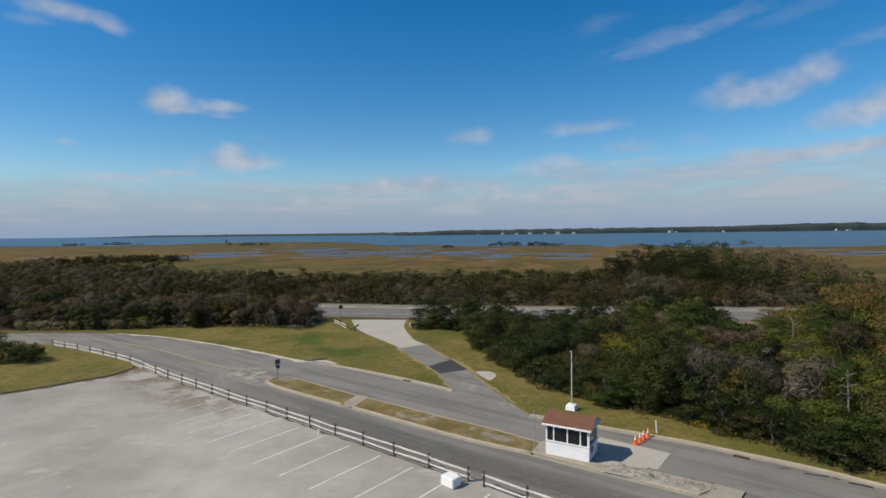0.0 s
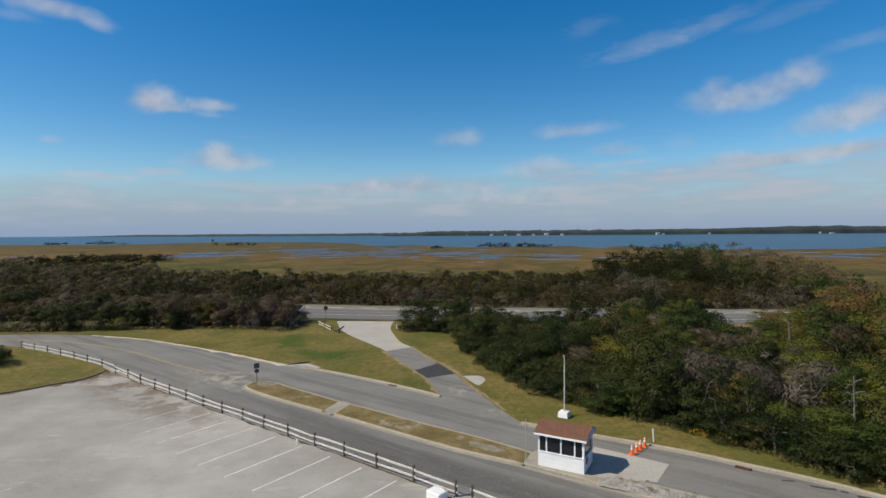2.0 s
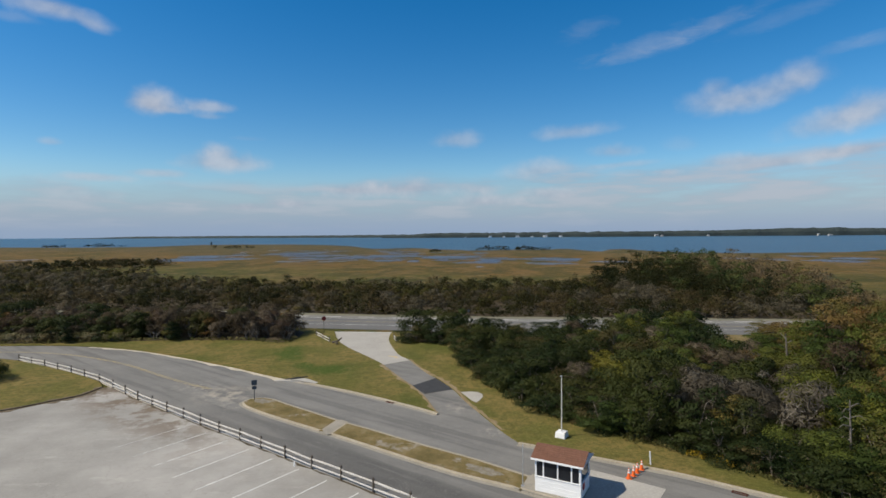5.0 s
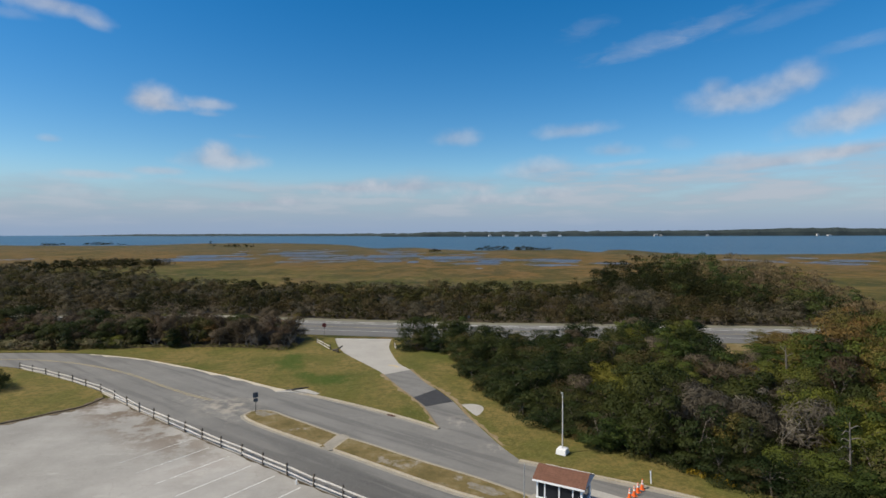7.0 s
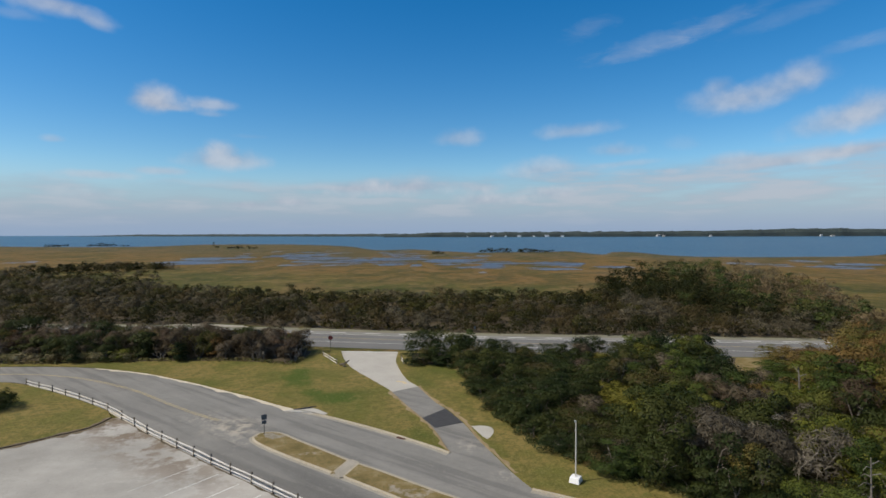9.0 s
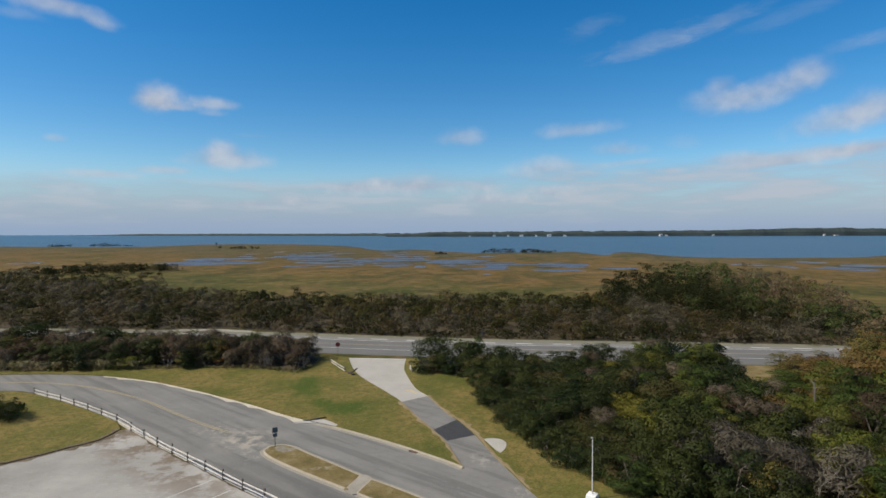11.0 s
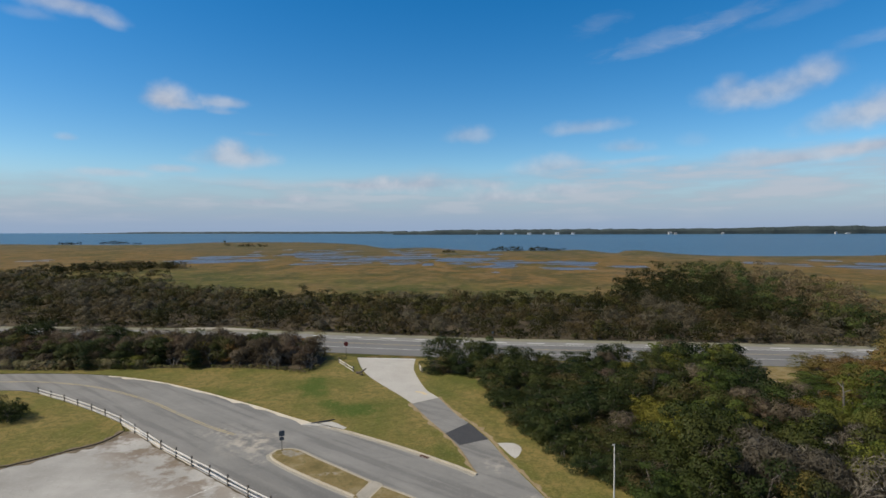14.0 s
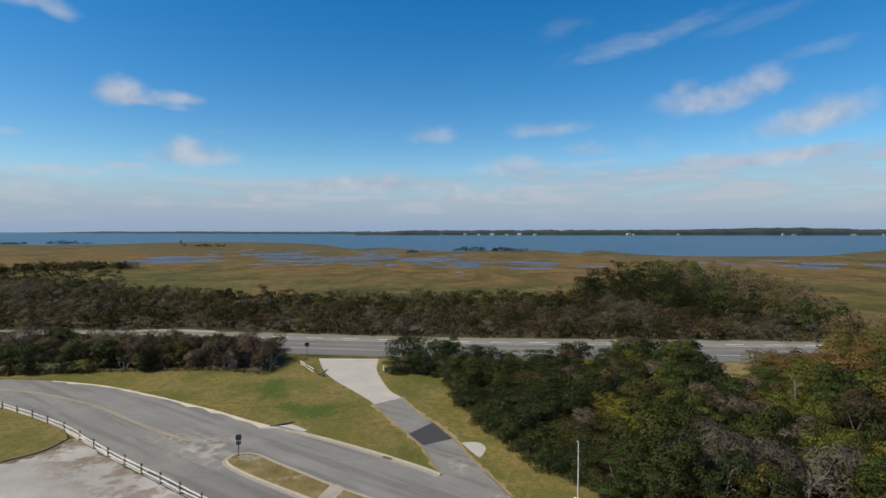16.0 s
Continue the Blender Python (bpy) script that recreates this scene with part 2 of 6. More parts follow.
# lengthwise tyre streaks in each lane
both = nt.nodes.new("ShaderNodeCombineXYZ")
nt.links.new(mth(nt, "MULTIPLY", vdot(nt, tc, (0.81, -0.586, 0)), 0.05), both.inputs[0])
nt.links.new(mth(nt, "MULTIPLY", vdot(nt, tc, (0.586, 0.81, 0)), 0.75), both.inputs[1])
tyre = node(nt, "ShaderNodeTexNoise", Scale=1.0, Detail=4.0, Roughness=0.6)
nt.links.new(both.outputs[0], tyre.inputs["Vector"])
col = mixc(nt, mth(nt, "MULTIPLY", step(nt, tyre.outputs[0], 0.49, 0.60), 0.62), col, (0.118, 0.116, 0.113))
col = mixc(nt, mth(nt, "MULTIPLY", mth(nt, "SUBTRACT", 1.0, step(nt, tyre.outputs[0], 0.34, 0.46)), 0.35), col, (0.245, 0.238, 0.224))
# blotches a hand to a metre across
blot = noise_of(nt, 1.7, 6.0, 0.72)
col = mixc(nt, mth(nt, "MULTIPLY", step(nt, blot, 0.54, 0.66), 0.32), col, (0.125, 0.123, 0.12))
col = mixc(nt, mth(nt, "MULTIPLY", mth(nt, "SUBTRACT", 1.0, step(nt, blot, 0.34, 0.44)), 0.3), col, (0.25, 0.244, 0.23))
# pale scuffs where the drive leaves the road
for sx, sy, rad in ((4.2, 44.4, 2.0), (1.2, 50.5, 2.6), (-27.5, 57.6, 3.2), (-25.2, 56.2, 2.8), (-20.6, 50.9, 1.8)):
    gone = nt.nodes.new("ShaderNodeVectorMath")
    gone.operation = "DISTANCE"
    nt.links.new(tc, gone.inputs[0])
    gone.inputs[1].default_value = (sx, sy, 0)
    scuff = mth(nt, "MULTIPLY", mth(nt, "SUBTRACT", 1.0, step(nt, gone.outputs["Value"], 0.3, rad)), step(nt, noise_of(nt, 1.3, 5.0, 0.7), 0.46, 0.64))
    col = mixc(nt, mth(nt, "MULTIPLY", scuff, 0.6), col, (0.36, 0.335, 0.295))
# lengthwise tyre wear and patches
wear = noise_of(nt, 1.1, 5.0, 0.7, (0.35, 0.9, 1))
col = mixc(nt, mth(nt, "MULTIPLY", step(nt, wear, 0.55, 0.72), 0.38), col, (0.115, 0.114, 0.112))
# dust washed off the median's nose
away = nt.nodes.new("ShaderNodeVectorMath")
away.operation = "DISTANCE"
nt.links.new(tc, away.inputs[0])
away.inputs[1].default_value = (-22.6, 54.6, 0)
dust = mth(nt, "SUBTRACT", 1.0, step(nt, away.outputs["Value"], 0.8, 4.2))
dust = mth(nt, "MULTIPLY", dust, step(nt, noise_of(nt, 0.8, 5.0, 0.7), 0.42, 0.62))
col = mixc(nt, mth(nt, "MULTIPLY", dust, 0.75), col, (0.42, 0.38, 0.32))
col = mixc(nt, mth(nt, "MULTIPLY", step(nt, noise_of(nt, 0.35, 6.0, 0.72), 0.66, 0.76), 0.3), col, (0.36, 0.34, 0.30))
grain = noise_of(nt, 9.0, 3.0, 0.6)
col = mixc(nt, mth(nt, "MULTIPLY", step(nt, grain, 0.5, 0.8), 0.6), col, (0.27, 0.265, 0.25))
nt.links.new(col, b.inputs["Base Color"])
b.inputs["Specular IOR Level"].default_value = 0.3
bump(nt, b, grain, 0.3, 0.01)
M_HIGHWAY = mottled("highway_asphalt", (0.115, 0.115, 0.115), (0.150, 0.149, 0.147), (0.185, 0.183, 0.178), 0.1, 6.0, 0.9)
M_SHOULDER = mottled("pale_shoulder", (0.165, 0.163, 0.157), (0.215, 0.211, 0.202), (0.26, 0.252, 0.24), 0.15, 6.0, 0.9)
M_PATCH = mottled("fresh_asphalt", (0.035, 0.036, 0.04), (0.05, 0.051, 0.055), (0.07, 0.07, 0.075), 0.7, 12.0, 0.9)
M_LOT, nt, b = material("worn_concrete", 0.93)
tc = nt.nodes.new("ShaderNodeTexCoord").outputs["Object"]
col = ramp_of(nt, noise_of(nt, 0.09, 6.0, 0.6), [(0.34, (0.245, 0.236, 0.22)), (0.5, (0.325, 0.315, 0.297)), (0.64, (0.41, 0.395, 0.375))])
col = mixc(nt, mth(nt, "MULTIPLY", step(nt, noise_of(nt, 0.5, 6.0, 0.7, (0.4, 1.0, 1)), 0.56, 0.7), 0.45), col, (0.50, 0.48, 0.45))
# silt washed along the fence, thickest in the far corner
across = vdot(nt, tc, (0.586, 0.81, 0))
along_x = vdot(nt, tc, (1, 0, 0))
silt = mth(nt, "MULTIPLY", step(nt, across, 18.0, 23.5), mth(nt, "ADD", 0.12, mth(nt, "SUBTRACT", 0.88, mth(nt, "MULTIPLY", step(nt, along_x, -27.0, -14.0), 0.88))))
silt = mth(nt, "MULTIPLY", silt, step(nt, noise_of(nt, 0.28, 7.0, 0.72), 0.44, 0.56))
col = mixc(nt, mth(nt, "MULTIPLY", silt, 0.95), col, (0.165, 0.130, 0.098))
crack = mth(nt, "ABSOLUTE", mth(nt, "SUBTRACT", noise_of(nt, 0.35, 4.0, 0.6, (1, 1, 1), "Object", 0.4), 0.5))
col = mixc(nt, mth(nt, "MULTIPLY", mth(nt, "SUBTRACT", 1.0, step(nt, crack, 0.002, 0.007)), 0.2), col, (0.17, 0.155, 0.135))
grain = noise_of(nt, 5.0, 4.0, 0.65)
col = mixc(nt, mth(nt, "MULTIPLY", step(nt, grain, 0.5, 0.8), 0.3), col, (0.48, 0.47, 0.44))
nt.links.new(col, b.inputs["Base Color"])
b.inputs["Specular IOR Level"].default_value = 0.25
bump(nt, b, grain, 0.25, 0.01)
M_APRON = mottled("pale_concrete", (0.33, 0.315, 0.29), (0.41, 0.395, 0.365), (0.46, 0.445, 0.415), 0.3, 6.0, 0.9)
M_KERB = mottled("kerb_concrete", (0.30, 0.26, 0.195), (0.39, 0.345, 0.27), (0.45, 0.41, 0.34), 0.8, 9.0, 0.9)
M_GUTTER = mottled("gutter_concrete", (0.24, 0.222, 0.188), (0.32, 0.295, 0.25), (0.37, 0.345, 0.30), 0.9, 9.0, 0.9)
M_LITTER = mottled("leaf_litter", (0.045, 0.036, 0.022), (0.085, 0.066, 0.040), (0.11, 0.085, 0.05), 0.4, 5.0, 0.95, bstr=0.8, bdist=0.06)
M_DIRT = mottled("sandy_dirt", (0.21, 0.155, 0.085), (0.30, 0.235, 0.145), (0.17, 0.135, 0.06), 0.8, 5.0, 0.95)
M_SILT = mottled("dark_silt", (0.085, 0.065, 0.042), (0.15, 0.115, 0.075), (0.20, 0.16, 0.11), 0.8, 5.0, 0.95)
M_ROADSIDE = mottled("gravelly_verge", (0.15, 0.15, 0.105), (0.20, 0.195, 0.145), (0.235, 0.215, 0.165), 0.5, 5.0, 0.95)
M_STAIN = mottled("yellow_stain", (0.46, 0.39, 0.27), (0.52, 0.40, 0.22), (0.50, 0.46, 0.38), 1.2, 9.0, 0.9)
M_SAND = mottled("sand", (0.42, 0.37, 0.29), (0.55, 0.50, 0.42), (0.60, 0.56, 0.48), 0.6, 7.0, 0.95)
M_LINE, nt, b = material("line_paint", 0.75)
paint = ramp_of(nt, noise_of(nt, 1.3, 5.0, 0.6), [(0.32, (0.52, 0.52, 0.51)), (0.68, (0.72, 0.72, 0.70))])
tc = nt.nodes.new("ShaderNodeTexCoord").outputs["Object"]
# scuffed through to the concrete, most of all at the silted far end
gone = mth(nt, "ADD", noise_of(nt, 2.4, 6.0, 0.75), mth(nt, "MULTIPLY", mth(nt, "SUBTRACT", 1.0, step(nt, vdot(nt, tc, (1, 0, 0)), -25.0, -15.0)), 0.20))
nt.links.new(mixc(nt, mth(nt, "MULTIPLY", step(nt, gone, 0.54, 0.68), 0.85), paint, (0.34, 0.33, 0.31)), b.inputs["Base Color"])
M_ROADPAINT = mottled("road_paint", (0.40, 0.40, 0.39), (0.62, 0.62, 0.60), (0.70, 0.70, 0.68), 1.3, 14.0, 0.7)
M_YELLOW = mottled("yellow_paint", (0.28, 0.245, 0.17), (0.42, 0.33, 0.16), (0.24, 0.225, 0.185), 0.6, 10.0, 0.8)
M_WHITE = mottled("white_paint", (0.74, 0.75, 0.77), (0.82, 0.83, 0.84), (0.85, 0.85, 0.86), 1.4, 20.0, 0.55, bstr=0.1)
M_RAIL = mottled("weathered_rail", (0.46, 0.44, 0.41), (0.64, 0.62, 0.59), (0.32, 0.30, 0.275), 1.5, 9.0, 0.85)
M_POST = mottled("dark_post_wood", (0.05, 0.042, 0.036), (0.10, 0.085, 0.07), (0.14, 0.125, 0.11), 3.0, 16.0, 0.9)
M_ROOF = mottled("brown_shingle", (0.128, 0.062, 0.042), (0.175, 0.086, 0.058), (0.21, 0.112, 0.078), 2.5, 14.0, 0.9)
M_GABLE = mottled("blue_grey_board", (0.30, 0.36, 0.44), (0.38, 0.44, 0.52), (0.42, 0.47, 0.54), 2.0, 12.0, 0.7)
M_DARK = mottled("dark_metal", (0.03, 0.032, 0.036), (0.05, 0.052, 0.058), (0.08, 0.08, 0.085), 3.0, 18.0, 0.6, 0.3)
M_ORANGE = mottled("orange_plastic", (0.75, 0.12, 0.02), (0.85, 0.17, 0.03), (0.70, 0.14, 0.05), 4.0, 20.0, 0.5)
M_RUST = mottled("rusted_iron", (0.06, 0.022, 0.016), (0.11, 0.04, 0.028), (0.03, 0.018, 0.015), 5.0, 18.0, 0.8, 0.3)
M_SIGNBACK = mottled("sign_back", (0.055, 0.075, 0.095), (0.09, 0.11, 0.13), (0.12, 0.14, 0.16), 2.0, 15.0, 0.55, 0.4)
M_RED = mottled("sign_red", (0.28, 0.018, 0.02), (0.36, 0.03, 0.03), (0.30, 0.05, 0.05), 2.0, 15.0, 0.5)
M_DARKRED = mottled("stop_sign_red", (0.10, 0.012, 0.014), (0.15, 0.02, 0.02), (0.12, 0.03, 0.03), 2.0, 15.0, 0.5)
M_STEEL = mottled("galvanised", (0.34, 0.35, 0.36), (0.45, 0.46, 0.47), (0.52, 0.53, 0.54), 2.0, 15.0, 0.5, 0.5)
M_BARK = mottled("bark", (0.075, 0.062, 0.05), (0.14, 0.12, 0.10), (0.19, 0.17, 0.15), 2.0, 14.0, 0.95)
M_TWIG = mottled("bare_twig", (0.10, 0.088, 0.076), (0.165, 0.148, 0.128), (0.23, 0.21, 0.185), 0.8, 9.0, 0.95)
M_DEADWOOD = mottled("dead_wood", (0.20, 0.18, 0.155), (0.285, 0.262, 0.23), (0.36, 0.335, 0.30), 1.0, 9.0, 0.95)

M_GRASS, nt, b = material("mown_grass", 0.95)
b.inputs["Specular IOR Level"].default_value = 0.1
g1 = noise_of(nt, 0.11, 6.0, 0.68)
g2 = noise_of(nt, 1.1, 6.0, 0.75)
g3 = noise_of(nt, 0.3, 6.0, 0.75)
col = ramp_of(nt, g1, [(0.36, (0.085, 0.098, 0.022)), (0.46, (0.135, 0.125, 0.034)), (0.54, (0.190, 0.148, 0.050)), (0.63, (0.215, 0.163, 0.060))])
col = mixc(nt, mth(nt, "MULTIPLY", step(nt, g2, 0.42, 0.62), 0.75), col, (0.092, 0.092, 0.026))
col = mixc(nt, mth(nt, "MULTIPLY", step(nt, g3, 0.52, 0.68), 0.5), col, (0.180, 0.148, 0.054))
col = mixc(nt, mth(nt, "MULTIPLY", step(nt, noise_of(nt, 0.2, 5.0, 0.7, (1, 1, 1), "Object", 1.0), 0.60, 0.70), 0.7), col, (0.075, 0.105, 0.02))
tc = nt.nodes.new("ShaderNodeTexCoord").outputs["Object"]
for cx, cy, rad in ((-22.0, 73.2, 1.6), (-22.6, 76.6, 1.5), (-20.8, 70.6, 1.3), (-15.6, 64.4, 1.8), (-13.4, 64.6, 1.6), (-18.3, 66.6, 1.2)):
    away = nt.nodes.new("ShaderNodeVectorMath")
    away.operation = "DISTANCE"
    nt.links.new(tc, away.inputs[0])
    away.inputs[1].default_value = (cx, cy, 0)
    lush = mth(nt, "SUBTRACT", 1.0, step(nt, mth(nt, "ADD", away.outputs["Value"], mth(nt, "MULTIPLY", mth(nt, "SUBTRACT", g3, 0.5), 6.0)), rad * 0.5, rad * 1.8))
    col = mixc(nt, mth(nt, "MULTIPLY", lush, 0.8), col, (0.050, 0.085, 0.014))
blades = noise_of(nt, 4.5, 4.0, 0.75)
col = mixc(nt, mth(nt, "SUBTRACT", 0.6, mth(nt, "MULTIPLY", step(nt, blades, 0.36, 0.50), 0.6)), col, (0.070, 0.074, 0.020))
col = mixc(nt, mth(nt, "MULTIPLY", step(nt, blades, 0.53, 0.66), 0.5), col, (0.225, 0.192, 0.080))
nt.links.new(col, b.inputs["Base Color"])
bump(nt, b, noise_of(nt, 7.0, 4.0, 0.7), 0.8, 0.08)

M_DRYGRASS, nt, b = material("dry_island_grass", 0.95)
b.inputs["Specular IOR Level"].default_value = 0.1
col = ramp_of(nt, noise_of(nt, 0.5, 5.0, 0.65), [(0.3, (0.120, 0.098, 0.040)), (0.5, (0.185, 0.142, 0.064)), (0.72, (0.27, 0.225, 0.135))])
col = mixc(nt, step(nt, noise_of(nt, 2.6, 4.0, 0.7), 0.5, 0.75), col, (0.105, 0.098, 0.038))
col = mixc(nt, mth(nt, "MULTIPLY", step(nt, noise_of(nt, 0.33, 6.0, 0.72), 0.56, 0.66), 0.7), col, (0.33, 0.305, 0.27))
nt.links.new(col, b.inputs["Base Color"])
bump(nt, b, noise_of(nt, 9.0, 4.0, 0.7), 0.8, 0.06)

M_WORNTURF = mottled("gravel_in_turf", (0.16, 0.14, 0.10), (0.27, 0.25, 0.215), (0.19, 0.155, 0.08), 1.8, 6.0, 0.95, bstr=0.8, bdist=0.05)
M_GRAVEL = mottled("gravel", (0.24, 0.23, 0.215), (0.40, 0.385, 0.36), (0.17, 0.16, 0.12), 1.4, 8.0, 0.95, bstr=0.8, bdist=0.05)

M_MARSH, nt, b = material("marsh", 0.95)
b.inputs["Specular IOR Level"].default_value = 0.1
tc = nt.nodes.new("ShaderNodeTexCoord").outputs["Object"]
a0 = noise_of(nt, 0.0075, 5.0, 0.6, (1.0, 0.8, 1))
a1 = noise_of(nt, 0.017, 6.0, 0.7, (1.1, 0.7, 1))
a2 = noise_of(nt, 0.05, 6.0, 0.7, (1.0, 0.7, 1))
back = mth(nt, "ADD", vdot(nt, tc, (0.3, 1, 0)), mth(nt, "MULTIPLY", mth(nt, "SUBTRACT", a0, 0.5), 340.0))
# green cordgrass by the upland, russet meadow beyond, brown low marsh at the bay
wet = ramp_of(nt, a1, [(0.42, (0.062, 0.074, 0.018)), (0.5, (0.098, 0.100, 0.026)), (0.58, (0.140, 0.118, 0.036))])
dry = ramp_of(nt, a1, [(0.40, (0.098, 0.082, 0.026)), (0.49, (0.165, 0.108, 0.036)), (0.54, (0.205, 0.122, 0.042)), (0.62, (0.125, 0.092, 0.044))])
low = ramp_of(nt, a1, [(0.42, (0.072, 0.072, 0.042)), (0.5, (0.112, 0.098, 0.054)), (0.58, (0.140, 0.104, 0.054))])
col = mixc(nt, step(nt, back, 190.0, 250.0), wet, dry)
col = mixc(nt, step(nt, back, 390.0, 500.0), col, low)
col = mixc(nt, mth(nt, "MULTIPLY", step(nt, a2, 0.50, 0.58), 0.75), col, (0.062, 0.064, 0.020))
col = mixc(nt, mth(nt, "MULTIPLY", step(nt, noise_of(nt, 0.25, 5.0, 0.75), 0.52, 0.66), 0.5), col, (0.17, 0.125, 0.06))
a4 = noise_of(nt, 0.030, 6.0, 0.72, (1.0, 0.6, 1), "Object", 0.6)
col = mixc(nt, mth(nt, "MULTIPLY", step(nt, a4, 0.53, 0.58), 0.55), col, (0.185, 0.125, 0.056))
col = mixc(nt, mth(nt, "MULTIPLY", mth(nt, "SUBTRACT", 1.0, step(nt, a4, 0.40, 0.46)), 0.6), col, (0.058, 0.062, 0.024))
a3 = noise_of(nt, 0.11, 6.0, 0.75, (0.8, 0.6, 1))
col = mixc(nt, mth(nt, "MULTIPLY", step(nt, a3, 0.53, 0.62), 0.65), col, (0.215, 0.150, 0.070))
col = mixc(nt, mth(nt, "MULTIPLY", mth(nt, "SUBTRACT", 1.0, step(nt, a3, 0.38, 0.47)), 0.6), col, (0.060, 0.066, 0.022))
a5 = noise_of(nt, 0.16, 6.0, 0.78)
col = mixc(nt, mth(nt, "MULTIPLY", step(nt, a5, 0.52, 0.62), 0.55), col, (0.070, 0.070, 0.026))
col = mixc(nt, mth(nt, "MULTIPLY", mth(nt, "SUBTRACT", 1.0, step(nt, a5, 0.38, 0.47)), 0.45), col, (0.24, 0.165, 0.075))
col = mixc(nt, 1.0, col, (0.88, 0.87, 0.86), "MULTIPLY")
nt.links.new(col, b.inputs["Base Color"])
bump(nt, b, noise_of(nt, 0.6, 5.0, 0.75), 0.9, 0.7)

M_BAY = water("bay_water", (0.034, 0.078, 0.125), (0.060, 0.105, 0.150), 0.25, 0.35, 0.9, 0.5)
M_POND = water("pond_water", (0.052, 0.054, 0.074), (0.080, 0.080, 0.096), 0.7, 0.3, 0.6, 0.22)
for node_tree in (M_POND.node_tree,):
    pb = node_tree.nodes["Principled BSDF"]
    base = pb.inputs["Base Color"].links[0].from_socket
    grass = step(node_tree, noise_of(node_tree, 0.06, 6.0, 0.72, (0.25, 1.0, 1)), 0.525, 0.575)
    node_tree.links.new(mixc(node_tree, mth(node_tree, "MULTIPLY", grass, 0.9), base, (0.105, 0.085, 0.045)), pb.inputs["Base Color"])
    node_tree.links.new(mth(node_tree, "ADD", 0.3, mth(node_tree, "MULTIPLY", grass, 0.6)), pb.inputs["Roughness"])
    node_tree.links.new(mth(node_tree, "SUBTRACT", 0.3, mth(node_tree, "MULTIPLY", grass, 0.25)), pb.inputs["Specular IOR Level"])
# distance haze is mixed into the woods' blue-green base colour
M_FARSHORE_HAZED, nt, b = material("hazed_far_woods", 0.95)
nt.links.new(ramp_of(nt, noise_of(nt, 0.02, 5.0, 0.7), [(0.3, (0.020, 0.032, 0.034)), (0.7, (0.042, 0.058, 0.058))]), b.inputs["Base Color"])

M_GLASS, nt, b = material("window_glass", 0.04)
nt.links.new(ramp_of(nt, noise_of(nt, 1.0, 2.0), [(0.3, (0.012, 0.014, 0.018)), (0.7, (0.022, 0.025, 0.03))]), b.inputs["Base Color"])

F_SHRUB = foliage("shrub_leaves", [(0.0, (0.024, 0.035, 0.010)), (0.45, (0.041, 0.052, 0.014)), (0.8, (0.060, 0.066, 0.018)), (0.93, (0.072, 0.064, 0.022)), (1.0, (0.090, 0.068, 0.028))])
F_GREEN = foliage("tree_leaves", [(0.0, (0.038, 0.058, 0.014)), (0.4, (0.064, 0.090, 0.021)), (0.7, (0.098, 0.118, 0.023)), (1.0, (0.116, 0.114, 0.027))])
F_AUTUMN = foliage("autumn_leaves", [(0.0, (0.108, 0.112, 0.029)), (0.35, (0.138, 0.114, 0.033)), (0.7, (0.152, 0.102, 0.035)), (1.0, (0.168, 0.094, 0.033))])
F_LIME = foliage("yellow_green_leaves", [(0.0, (0.093, 0.108, 0.019)), (0.5, (0.129, 0.136, 0.023)), (1.0, (0.164, 0.146, 0.028))])
F_BROWN = foliage("brown_twig_spray", [(0.0, (0.062, 0.043, 0.029)), (0.5, (0.094, 0.064, 0.043)), (1.0, (0.130, 0.095, 0.068))])
F_DARK = foliage("dark_evergreen_leaves", [(0.0, (0.016, 0.028, 0.008)), (0.5, (0.027, 0.040, 0.012)), (1.0, (0.042, 0.048, 0.015))])
F_FAR = foliage("far_thicket_leaves", [(0.0, (0.020, 0.024, 0.007)), (0.5, (0.035, 0.035, 0.010)), (0.8, (0.049, 0.041, 0.013)), (1.0, (0.076, 0.063, 0.030))], own=False)
F_FAR_D = foliage("far_dark_leaves", [(0.0, (0.015, 0.020, 0.005)), (0.6, (0.023, 0.026, 0.007)), (1.0, (0.035, 0.032, 0.009))], own=False)
F_FAR_L = foliage("far_olive_leaves", [(0.0, (0.051, 0.050, 0.012)), (0.6, (0.067, 0.062, 0.016)), (1.0, (0.083, 0.070, 0.020))], own=False)
F_GROVE_L = foliage("grove_light_leaves", [(0.0, (0.078, 0.094, 0.025)), (0.6, (0.112, 0.118, 0.033)), (1.0, (0.145, 0.130, 0.040))], own=False)
F_FAR_B = foliage("far_brown_leaves", [(0.0, (0.050, 0.040, 0.016)), (0.6, (0.076, 0.058, 0.025)), (1.0, (0.098, 0.074, 0.034))], own=False)
F_FAR_G = foliage("far_grey_twigs", [(0.0, (0.070, 0.061, 0.038)), (0.6, (0.102, 0.089, 0.058)), (1.0, (0.140, 0.122, 0.082))], own=False)
F_GROVE_B = foliage("grove_rust_leaves", [(0.0, (0.115, 0.088, 0.044)), (0.6, (0.165, 0.122, 0.066)), (1.0, (0.215, 0.162, 0.098))], own=False)
F_GROVE = foliage("grove_leaves", [(0.0, (0.028, 0.046, 0.015)), (0.5, (0.052, 0.076, 0.022)), (1.0, (0.085, 0.104, 0.030))], own=False)
F_TWIG = foliage("twig_spray", [(0.0, (0.066, 0.051, 0.033)), (0.5, (0.101, 0.080, 0.053)), (1.0, (0.150, 0.122, 0.088))])
F_PALE = foliage("pale_twig_spray", [(0.0, (0.078, 0.068, 0.050)), (0.5, (0.110, 0.096, 0.073)), (1.0, (0.150, 0.133, 0.106))])
